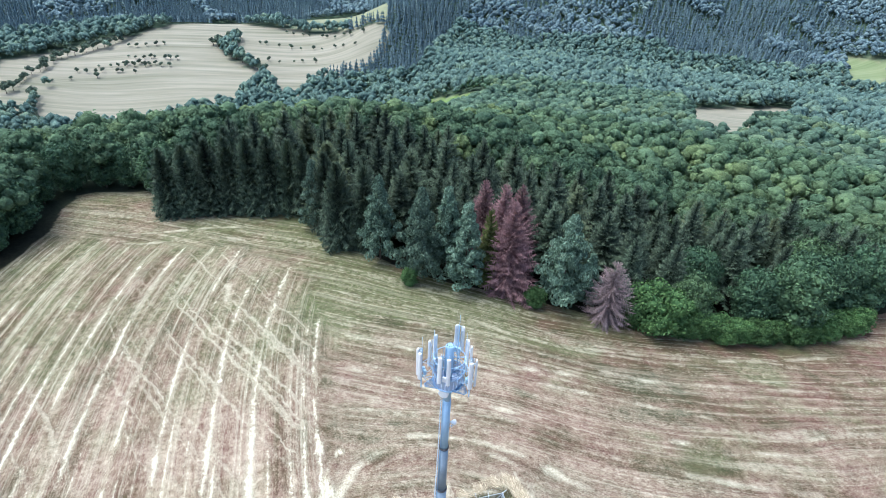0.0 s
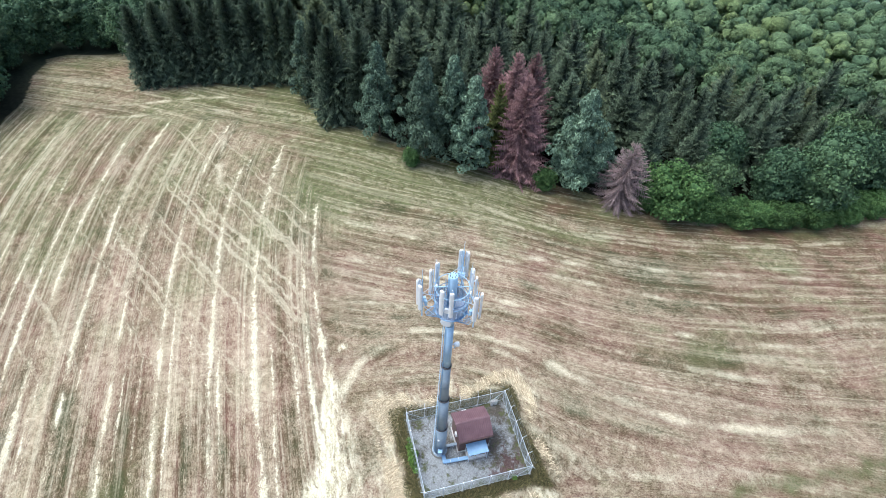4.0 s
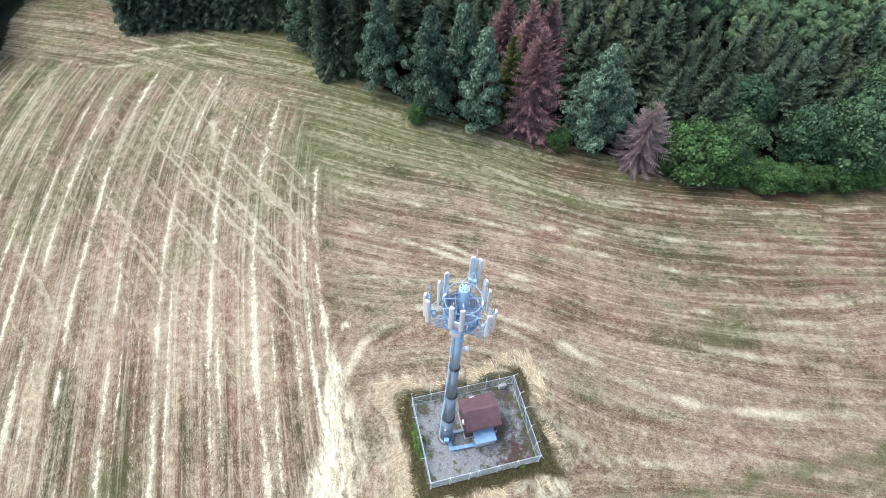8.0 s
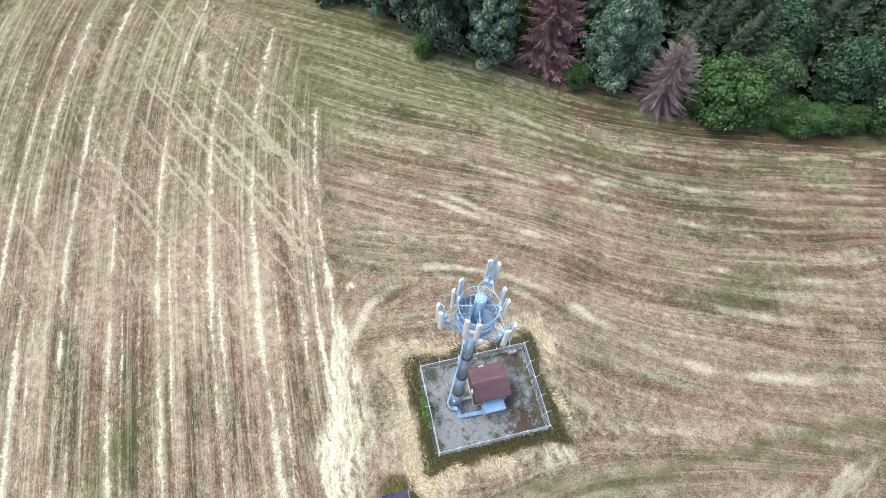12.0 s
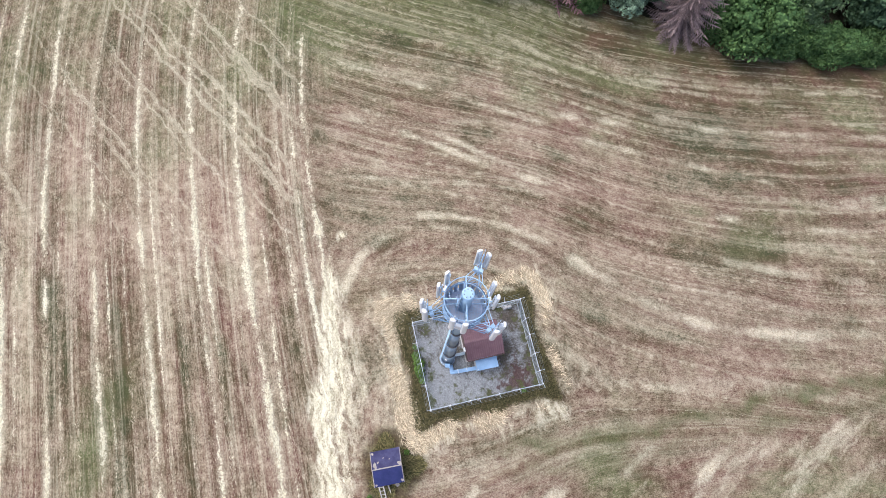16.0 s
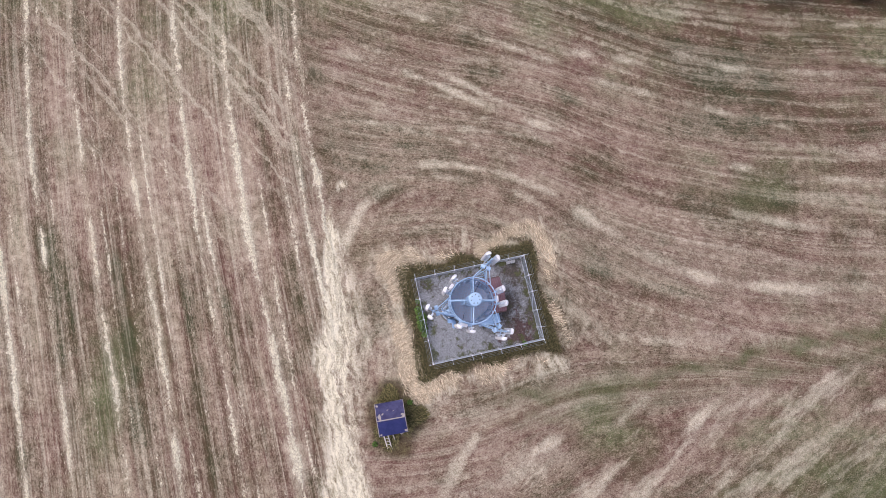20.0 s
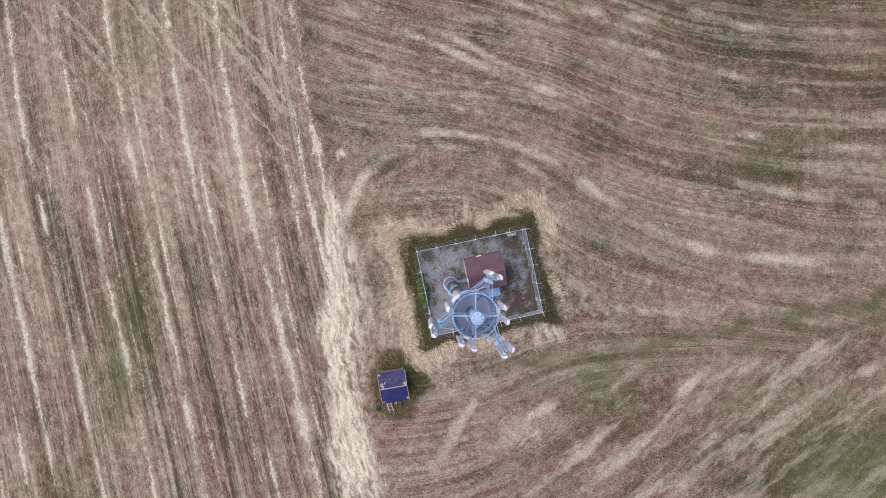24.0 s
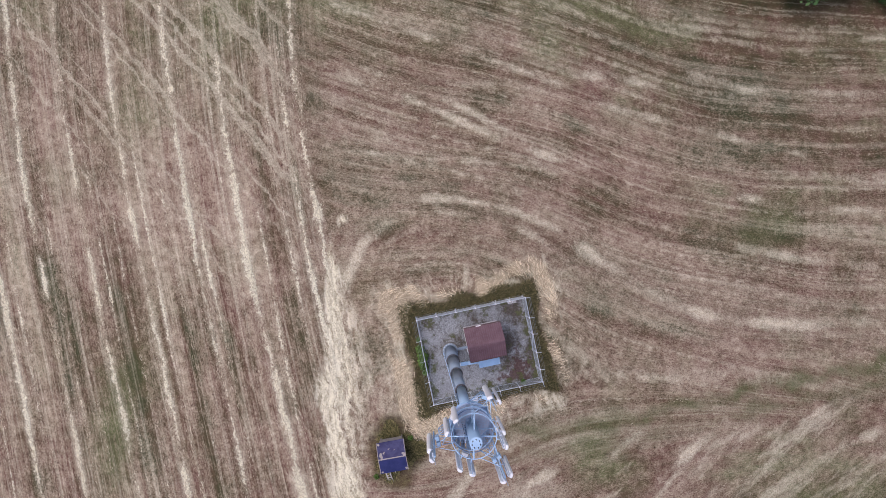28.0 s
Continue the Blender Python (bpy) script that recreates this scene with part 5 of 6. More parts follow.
# ---- telecom mast ----
def mast():
    root = tagged(new("telecom_mast"), "grey-blue tubular telecom mast with white panel antennas", "mast")
    foot = part("foundation", lathe(bmesh.new(), [(0.86, -0.3), (0.86, 0.06), (0.8, 0.14)], 20), MAT_FOOT, root)
    radii = [0.56, 0.47, 0.385, 0.315, 0.30]
    tops = [0.14, 5.1, 10.25, 15.35, 20.6, 25.78]
    for i in range(5):
        r0, r1 = radii[i], (radii[i] - 0.035 if i < 3 else radii[i])
        z0, z1 = tops[i], tops[i + 1]
        prof = [(r0, z0), (r1, z1 - 0.02)] if i < 4 else [(0.27, z0), (0.27, z0 + 2.9), (0.31, z0 + 2.95), (0.31, z1 - 0.02), (0.29, z1)]
        sec = part("tube_section", lathe(bmesh.new(), prof, 32), MAT_STEEL if i < 3 else MAT_BLUE, root, "weathered grey steel" if i < 3 else "pale blue painted steel")
        for p in sec.data.polygons:
            p.use_smooth = len(p.vertices) == 4
        if i < 4:
            rf = radii[i] + (0.16 if i == 0 else 0.10)
            fl = part("flange", lathe(bmesh.new(), [(rf, z0), (rf, z0 + 0.07), (radii[i] + 0.02, z0 + 0.10)], 32), MAT_DARK if i else MAT_STEEL, root, "bolted flange ring")
            bm = bmesh.new()
            for k in range(24 if i else 16):
                a = k * (15 if i else 22.5)
                p = pol(rf - 0.045, a, z0)
                tube(bm, p + Vector((0, 0, -0.10)), p + Vector((0, 0, 0.17)), 0.022 if i else 0.035, 6)
            part("bolts", bm, MAT_GALV if i == 0 else MAT_DARK, fl)
    for k in range(7):
        p = pol(0.2, k * 51.4, 25.78)
        part("cap_stud", tube(bmesh.new(), p, p + Vector((0, 0, 0.1)), 0.025, 6), MAT_DARK, root)
    # ladder and cable run up the western side
    bm = bmesh.new()
    for s in (-0.10, 0.10):
        for i in range(5):
            a = pol(radii[i] + 0.14, 200, tops[i]) + pol(s, 290)
            b = pol(radii[min(i + 1, 4)] + 0.14, 200, tops[i + 1] - 0.2) + pol(s, 290)
            tube(bm, a, b, 0.014, 6)
        part("ladder_rail", bm, MAT_STEEL, root, "grey steel ladder rail")
        bm = bmesh.new()
    bm.free()
    rung = None
    for z in np.arange(0.6, 25.2, 0.30):
        r = float(np.interp(z, tops, radii + [0.30])) + 0.14
        if rung is None:
            rung = part("ladder_rung", tube(bmesh.new(), pol(0.13, 290), pol(-0.13, 290), 0.016, 5), MAT_HEAD, root)
            ob = rung
        else:
            ob = new("ladder_rung", rung.data)
            ob.parent = root
        ob.location = pol(r, 200, float(z))
    for off in (-6, 6):
        bm = bmesh.new()
        for i in range(5):
            tube(bm, pol(radii[i] + 0.05, 225 + off, tops[i]), pol(radii[min(i + 1, 4)] + 0.05, 225 + off, tops[i + 1] - 0.1), 0.016, 6)
        part("cable", bm, MAT_GRATE, root, "grey feeder cable")
    # head: gratings, hoops, spokes
    part("platform", lathe(bmesh.new(), [(0.34, 22.43), (1.05, 22.43), (1.05, 22.47), (0.34, 22.47)], 40), MAT_BASKET, root, "round pale steel platform")
    part("platform_rim", hoop(bmesh.new(), 1.08, 0.045, 22.45), MAT_HEAD, root)
    part("lower_hoop", hoop(bmesh.new(), 1.10, 0.03, 23.5), MAT_HEAD, root)
    part("middle_hoop", hoop(bmesh.new(), 1.08, 0.03, 23.85), MAT_DECK, root, "dark steel hoop")
    part("upper_platform", mesh_disc(bmesh.new(), 1.08, 23.82, 0.135, 0.014), MAT_HEAD, root, "round grey deck of close steel grating")
    part("basket", skirt(bmesh.new(), 0.98, 22.42, 1.07, 23.5), MAT_BASKET, root, "pale grey basket of upright slats")
    part("upper_hoop", hoop(bmesh.new(), 1.11, 0.026, 24.7), MAT_HEAD, root)
    for a in (10, 100, 190, 280):
        for z in (24.7, 23.5):
            part("spoke", tube(bmesh.new(), pol(0.25, a, z), pol(1.11, a, z), 0.035), MAT_HEAD, root)
        part("platform_strut", tube(bmesh.new(), pol(0.30, a + 45, 21.5), pol(1.0, a + 45, 22.4), 0.04), MAT_HEAD, root)
    for a in (55, 235):
        part("cable", tube(bmesh.new(), pol(0.32, a + 12, 21.9), pol(1.05, a + 20, 23.4), 0.015, 6), MAT_DARK, root, "black feeder cable")
    for k in range(8):
        a = k * 45 + 10
        part("baluster", tube(bmesh.new(), pol(1.10, a, 22.45), pol(1.14, a, 24.7), 0.018, 6), MAT_HEAD, root)

    def panel(at, out, lean=0.0, long=2.35, width=0.29, deep=0.15):
        """A panel antenna: rounded white cover with end caps, clamps and its pipe; out: the way it faces."""
        m = Matrix.Translation(at) @ Matrix.Rotation(radians(out), 4, "Z") @ Matrix.Rotation(radians(lean), 4, "Y")
        bm = bmesh.new()
        prof = [(0.0, -0.5), (0.55, -0.5), (0.86, -0.36), (1.0, -0.12), (1.0, 0.12), (0.86, 0.36), (0.55, 0.5), (0.0, 0.5)]
        rows = []
        for z, s in ((-long / 2, 0.9), (-long / 2 + 0.05, 1.0), (long / 2 - 0.09, 1.0), (long / 2 - 0.02, 0.86), (long / 2, 0.6)):
            rows.append([bm.verts.new((0.06 + x * deep * s, y * width * s, z)) for x, y in prof])
        n = len(prof)
        for a, b in zip(rows, rows[1:]):
            for j in range(n):
                bm.faces.new((a[j], a[(j + 1) % n], b[(j + 1) % n], b[j]))
        bm.faces.new(rows[0][::-1])
        bm.faces.new(rows[-1])
        ob = part("panel_antenna", bm, MAT_PANEL, root, "white plastic panel antenna")
        ob.matrix_basis = m
        part("mounting_pipe", tube(bmesh.new(), (-0.06, 0, -long / 2 - 0.25), (-0.06, 0, long / 2 + 0.12), 0.035, 8), MAT_GALV, ob)
        for z in (-0.8, 0.8):
            part("clamp", box(bmesh.new(), (0.14, 0.10, 0.05), (0.0, 0, z)), MAT_GALV, ob)
        for y in (-0.06, 0.06):
            part("connector", tube(bmesh.new(), (0.1, y, -long / 2), (0.1, y, -long / 2 - 0.14), 0.02, 6), MAT_DARK, ob)

    ZC = 24.64
    for a in (77, 205, 322):
        # outrigger: two tapering trusses and a grating wedge
        tip = pol(2.0, a)
        for z in (23.5, 24.7):
            for d in (-24, 24):
                part("outrigger_tube", tube(bmesh.new(), pol(1.13, a + d, z), tip + Vector((0, 0, z)), 0.017), MAT_HEAD, root)
        for d in (-24, 24):
            part("outrigger_brace", tube(bmesh.new(), pol(1.13, a + d, 22.4), tip + Vector((0, 0, 23.5)), 0.017), MAT_HEAD, root)
            part("outrigger_brace", tube(bmesh.new(), pol(1.13, a + d, 23.5), tip * 0.8 + Vector((0, 0, 24.7)), 0.02), MAT_HEAD, root)
        wedge = [tuple(pol(1.06, a - 32).xy), tuple((tip * 0.86 + pol(0.14, a - 90)).xy), tuple((tip * 0.86 + pol(0.14, a + 90)).xy), tuple(pol(1.06, a + 32).xy)]
        part("outrigger_grating", grate(bmesh.new(), wedge, 22.5, 0.09, 0.018), MAT_GRATE, root, "wedge of steel grating")
        part("outrigger_post", tube(bmesh.new(), tip + Vector((0, 0, 22.4)), tip + Vector((0, 0, 26.0)), 0.045), MAT_HEAD, root)
        for d in (-1, 1):
            at = tip + pol(0.17, a + 90 * d, ZC) + pol(0.12, a)
            part("cross_arm", tube(bmesh.new(), tip + Vector((0, 0, 24.4)), at + Vector((0, 0, 24.4 - ZC)), 0.025), MAT_HEAD, root)
            panel(at, a + 40 * d)
        for d in (-1, 1):
            part("radio_unit", box(bmesh.new(), (0.18, 0.22, 0.42), tip * 0.90 + pol(0.14, a + 90 * d, 23.9), Matrix.Rotation(radians(a), 4, "Z"), 0.02), MAT_HEAD, root, "grey remote radio unit")
        part("lightning_rod", tube(bmesh.new(), tip + Vector((0, 0, 26.0)), tip + Vector((0, 0, 26.95)), 0.012, 5), MAT_HEAD, root)
    for a, r in ((143, 1.30), (172, 1.34), (31, 1.28), (3, 1.33), (249, 1.34), (274, 1.36)):
        panel(pol(r, a, ZC), a)
        for z in (23.5, 24.7):
            part("stand_off", tube(bmesh.new(), pol(1.13, a, z), pol(r - 0.04, a, z), 0.03), MAT_HEAD, root)
    for a in (155, 15, 262):
        part("radio_unit", box(bmesh.new(), (0.16, 0.30, 0.40), pol(1.24, a, 23.75), Matrix.Rotation(radians(a), 4, "Z"), 0.02), MAT_PANEL, root, "pale grey radio unit")
        part("whip_aerial", tube(bmesh.new(), pol(1.2, a + 8, 24.7), pol(1.2, a + 8, 26.7), 0.010, 5), MAT_HEAD, root)

    # microwave dishes
    def dish(at, out, r):
        ob = part("dish", lathe(bmesh.new(), [(0.02, -0.20), (0.10, -0.18), (r * 0.8, -0.05), (r, 0.0), (r, 0.16), (r * 0.9, 0.20), (r * 0.4, 0.23)], 24), MAT_PANEL, root, "white round dish antenna")
        ob.matrix_basis = Matrix.Translation(at) @ Matrix.Rotation(radians(out), 4, "Z") @ Matrix.Rotation(radians(90), 4, "Y")
        part("dish_arm", tube(bmesh.new(), (0, 0, -0.15), (0, 0, -0.48), 0.04, 6), MAT_GALV, ob)

    dish(pol(0.86, 258, 22.1), 258, 0.37)
    dish(pol(0.62, 18, 18.05), 10, 0.19)
    bm = bmesh.new()
    tube(bm, pol(0.3, 10, 17.7), pol(0.62, 18, 17.7), 0.03)
    tube(bm, pol(0.5, 16, 17.5), pol(0.5, 16, 18.3), 0.03)
    part("dish_bracket", bm, MAT_GALV, root)
    part("cable_box", box(bmesh.new(), (0.42, 0.34, 1.15), pol(0.70, 277, 1.1), Matrix.Rotation(radians(7), 4, "Z") @ Matrix.Rotation(radians(12), 4, "X"), 0.03), MAT_GRAYBLUE, root, "pale blue cable entry box")
    for z in (3.3,):
        part("lamp", box(bmesh.new(), (0.10, 0.16, 0.22), pol(np.interp(z, tops, radii + [0.3]) + 0.05, 255, z), Matrix.Rotation(radians(255), 4, "Z"), 0.02), MAT_PANEL, root, "small white fitting")
    return root


mast()


# ---- compound ----
def in_comp(ob):
    ob.matrix_basis = COMP
    return ob


def pad():
    bm = bmesh.new()
    n, k = 34, 26
    V = [[bm.verts.new((-HX + 0.02 + 2 * (HX - 0.02) * i / n, -HY + 0.02 + 2 * (HY - 0.02) * j / k, 0.05 + 0.025 * float(wave(i * 1.0, j * 1.0, 1.4, 2.0)))) for i in range(n + 1)] for j in range(k + 1)]
    for j in range(k):
        for i in range(n):
            bm.faces.new((V[j][i], V[j][i + 1], V[j + 1][i + 1], V[j + 1][i]))
    ob = part("gravel_pad", bm, gravel_material(), None)
    tagged(ob, "grey gravel ground with moss patches inside the fence", "gravel", kind="structure")
    in_comp(ob)


pad()


def fence():
    root = in_comp(tagged(new("wire_fence"), "wire mesh fence on thin steel posts round the compound", "fence"))
    H = 1.9
    corners = [(-HX, HY), (HX, HY), (HX, -HY), (-HX, -HY)]
    post_me = None
    for c in range(4):
        a, b = Vector(corners[c]), Vector(corners[(c + 1) % 4])
        d = b - a
        if c % 2 == 0:
            at = [0, 1.82, 3.63, 5.43, 7.3, 8.6, d.length] if c == 0 else [0, 2.15, 3.96, 5.75, 6.55, 8.35, d.length]
        else:
            at = [0, 1.85, 3.35, 5.05, 6.6, d.length] if c == 1 else [0, 2.1, 4.0, 5.85, d.length]
        u = d.normalized()
        out = Vector((-u.y, u.x))
        for i, s in enumerate(at[:-1]):
            p = a + u * s
            post = part("post", tube(bmesh.new(), (p.x, p.y, -0.1), (p.x, p.y, H + 0.03), 0.034 if i else 0.045, 8), MAT_GALV, root)
            part("footing", box(bmesh.new(), (0.20, 0.20, 0.22), (p.x, p.y, 0.10), None, 0.03), MAT_CONCRETE, post, "pale concrete footing")
            q = p + out * 0.38
            part("arm", tube(bmesh.new(), (p.x, p.y, H), (q.x, q.y, H + 0.33), 0.02, 6), MAT_GALV, post)
            part("cap", box(bmesh.new(), (0.11, 0.11, 0.05), (p.x, p.y, H + 0.05), None, 0.01), MAT_PANEL, post)
        for s0, s1 in zip(at, at[1:]):
            bm = bmesh.new()
            L = s1 - s0
            nn = int(round(L / 0.13))
            for k in range(-15, nn + 1):
                for sgn in (1, -1):
                    x0, z0 = k * 0.13, (0.05 if sgn > 0 else H)
                    x1, z1 = x0 + H - 0.05, (H if sgn > 0 else 0.05)
                    f0, f1 = max(0, -x0 / (x1 - x0)), min(1, (L - x0) / (x1 - x0))
                    if f1 - f0 < 0.02:
                        continue
                    pa, pb = x0 + (x1 - x0) * f0, x0 + (x1 - x0) * f1
                    za, zb = z0 + (z1 - z0) * f0, z0 + (z1 - z0) * f1
                    w = 0.0055
                    A, B = a + u * (s0 + pa), a + u * (s0 + pb)
                    e = Vector((0, 0, w))
                    o3 = Vector((out.x, out.y, 0)) * 0.004 * sgn
                    vs = [bm.verts.new(Vector((P.x, P.y, z)) + o3 + k2) for P, z, k2 in ((A, za, -e), (B, zb, -e), (B, zb, e), (A, za, e))]
                    bm.faces.new(vs)
                    h = Vector((out.x, out.y, 0)) * w
                    vs = [bm.verts.new(Vector((P.x, P.y, z)) + o3 + k2) for P, z, k2 in ((A, za, -h), (B, zb, -h), (B, zb, h), (A, za, h))]
                    bm.faces.new(vs)
            part("mesh_panel", bm, MAT_WIRE, root, "fine diamond wire mesh")
        part("top_rail", tube(bmesh.new(), (a.x, a.y, H), (b.x, b.y, H), 0.028, 6), MAT_GALV, root)
        part("bottom_rail", tube(bmesh.new(), (a.x, a.y, 0.09), (b.x, b.y, 0.09), 0.025, 6), MAT_GALV, root)
        for k, (o, z) in enumerate(((0.14, H + 0.12), (0.26, H + 0.23), (0.37, H + 0.32))):
            p, q = a + out * o, b + out * o
            part("barbed_wire", tube(bmesh.new(), (p.x, p.y, z), (q.x, q.y, z), 0.006, 4), MAT_WIRE, root)
        for s0, s1 in ((0.0, 1.5), (d.length, d.length - 1.5)):
            p, q = a + u * s0, a + u * s1
            part("corner_brace", tube(bmesh.new(), (p.x, p.y, H - 0.15), (q.x, q.y, 0.1), 0.024, 6), MAT_GALV, root)
    for y0, y1 in ((2.0, 0.6), (-1.1, 0.4)):
        part("corner_brace", tube(bmesh.new(), (HX - 0.05, y0, 0.2), (HX - 0.05, y1, H - 0.1), 0.022, 6), MAT_GALV, root)


fence()


def hut():
    root = in_comp(tagged(new("equipment_hut"), "small equipment hut with brown corrugated gable roof", "hut"))
    x0, x1, y0, y1, eave, ridge, yr = -1.06, 2.24, -0.62, 2.36, 2.75, 3.6, 0.88
    wx0, wx1, wy0, wy1 = x0 + 0.16, x1 - 0.16, y0 + 0.28, y1 - 0.28
    slope = lambda y: ridge - abs(y - yr) * (ridge - eave) / (yr - y0)
    part("plinth", box(bmesh.new(), (wx1 - wx0 + 0.2, wy1 - wy0 + 0.2, 0.25), ((wx0 + wx1) / 2, (wy0 + wy1) / 2, 0.1), None, 0.02), MAT_CONCRETE, root)
    bm = bmesh.new()
    prof = [(wy0, 0.22), (wy1, 0.22), (wy1, slope(wy1) - 0.08), (yr, ridge - 0.08), (wy0, slope(wy0) - 0.08)]
    A, B = [bm.verts.new((wx0, y, z)) for y, z in prof], [bm.verts.new((wx1, y, z)) for y, z in prof]
    bm.faces.new(A)
    bm.faces.new(B[::-1])
    for i in range(5):
        bm.faces.new((A[i], B[i], B[(i + 1) % 5], A[(i + 1) % 5]))
    part("walls", bm, MAT_WALL, root, "brown clad walls")
    for ya, yb in ((y0, yr), (y1, yr)):
        # corrugated sheet with trapezoid ribs running down the slope
        bm = bmesh.new()
        n = 18
        rows = []
        step = (x1 - x0) / n
        xs = []
        for i in range(n):
            for f, h in ((0.0, 0.0), (0.42, 0.0), (0.47, 0.10), (0.95, 0.10)):
                xs.append((x0 + (i + f) * step, h))
        xs.append((x1, 0.0))
        za, zb = slope(ya), ridge
        low = [bm.verts.new((x, ya, za + h)) for x, h in xs]
        top = [bm.verts.new((x, yb, zb + h)) for x, h in xs]
        low2 = [bm.verts.new((x, ya, za + h - 0.03)) for x, h in xs]
        for i in range(len(xs) - 1):
            bm.faces.new((low[i], low[i + 1], top[i + 1], top[i]))
            bm.faces.new((low2[i], low2[i + 1], low[i + 1], low[i]))
        part("roof_sheet", bm, MAT_ROOF, root, "brown ribbed roof sheet")
    part("ridge_cap", box(bmesh.new(), (x1 - x0 + 0.04, 0.24, 0.03), ((x0 + x1) / 2, yr, ridge + 0.035), None, 0.012), MAT_ROOF, root)
    for x in (x0, x1):
        for ya in (y0, y1):
            p, q = Vector((x, ya, slope(ya) - 0.03)), Vector((x, yr, ridge - 0.03))
            bm = bmesh.new()
            d = q - p
            box(bm, (0.03, d.length, 0.14), (p + q) / 2, Matrix.Rotation(math.atan2(d.z, abs(d.y)) * (1 if d.y > 0 else -1), 4, "X"))
            part("barge_board", bm, MAT_WALL, root)
    for y in (y0 - 0.05, y1 + 0.05):
        part("gutter", tube(bmesh.new(), (x0, y, eave - 0.05), (x1, y, eave - 0.05), 0.05, 8), MAT_WALL, root)
    part("wall_box", box(bmesh.new(), (0.22, 0.36, 0.5), (wx0 - 0.13, 0.42, 2.4), None, 0.03), MAT_PANEL, root, "white wall-mounted unit")
    part("vent", box(bmesh.new(), (0.45, 0.1, 0.08), (0.25, y1 + 0.03, eave + 0.03), None, 0.01), MAT_PANEL, root, "white eaves vent")
    part("door", box(bmesh.new(), (0.05, 0.95, 1.95), (wx1 + 0.01, 0.7, 1.2), None, 0.01), MAT_STEEL, root, "grey steel door")


hut()


def cabinet():
    root = in_comp(tagged(new("outdoor_cabinet"), "white outdoor cabinets under a grey-blue sheet roof", "cabinet"))
    bm = box(bmesh.new(), (1.95, 1.15, 0.045), (0.67, -0.98, 1.6), Matrix.Rotation(radians(4), 4, "X"), 0.012)
    part("roof", bm, MAT_GRAYBLUE, root, "grey-blue sheet roof")
    for x in (-0.22, 1.56):
        for y in (-1.45, -0.45):
            part("leg", box(bmesh.new(), (0.06, 0.06, 1.6), (x, y, 0.8)), MAT_GALV, root)
    for x, w in ((0.22, 0.72), (1.06, 0.86)):
        b = part("unit", box(bmesh.new(), (w, 0.72, 1.12), (x, -0.98, 0.78), None, 0.03), MAT_PANEL, root, "white metal equipment unit")
        part("unit_door", box(bmesh.new(), (w - 0.12, 0.03, 0.9), (x, -1.35, 0.78), None, 0.01), MAT_PANEL, b)
        part("grille", box(bmesh.new(), (w * 0.4, 0.03, 0.22), (x - 0.1, -1.372, 1.05), None, 0.005), MAT_DARK, b, "dark ventilation grille")
        part("sticker", box(bmesh.new(), (0.16, 0.01, 0.16), (x + 0.2, -1.371, 0.9)), MAT_WEED, b, "small yellow-green sticker")
    part("base_frame", box(bmesh.new(), (1.9, 0.9, 0.18), (0.67, -0.95, 0.13), None, 0.02), MAT_CONCRETE, root)


cabinet()


def trays():
    root = in_comp(tagged(new("cable_tray"), "grey-blue covered cable tray from mast to cabinets", "cable tray"))
    part("tray_run", box(bmesh.new(), (2.35, 0.34, 0.16), (-1.38, -1.12, 0.36), Matrix.Rotation(radians(-3), 4, "Z"), 0.02), MAT_GRAYBLUE, root)
    part("tray_elbow", box(bmesh.new(), (0.36, 0.75, 0.17), (-2.44, -0.80, 0.362), Matrix.Rotation(radians(-4), 4, "Z"), 0.02), MAT_GRAYBLUE, root)
    for x in (-2.3, -1.4, -0.5):
        part("support", box(bmesh.new(), (0.08, 0.28, 0.34), (x, -1.1, 0.15)), MAT_GALV, root)
    for x in (-1.9, -1.1):
        part("joint_strap", box(bmesh.new(), (0.05, 0.37, 0.18), (x, -1.1, 0.365)), MAT_GALV, root)
    other = in_comp(tagged(new("cable_tray"), "narrow grey cable tray between mast and hut", "cable tray"))
    part("tray_run", box(bmesh.new(), (1.35, 0.26, 0.12), (-1.55, 0.35, 0.42), None, 0.02), MAT_STEEL, other)
    for x in (-2.0, -1.2):
        part("support", box(bmesh.new(), (0.08, 0.2, 0.36), (x, 0.35, 0.19)), MAT_GALV, other)
    for x in (3.74, 4.14):
        b = in_comp(tagged(new("meter_box"), "small pale meter box beside the fence", "meter box", "meter boxes"))
        part("body", box(bmesh.new(), (0.30, 0.24, 0.72), (x, 3.62, 0.40), None, 0.02), MAT_PANEL, b)
        part("lid", box(bmesh.new(), (0.34, 0.28, 0.04), (x, 3.62, 0.78), Matrix.Rotation(radians(5), 4, "X"), 0.01), MAT_CONCRETE, b)


trays()


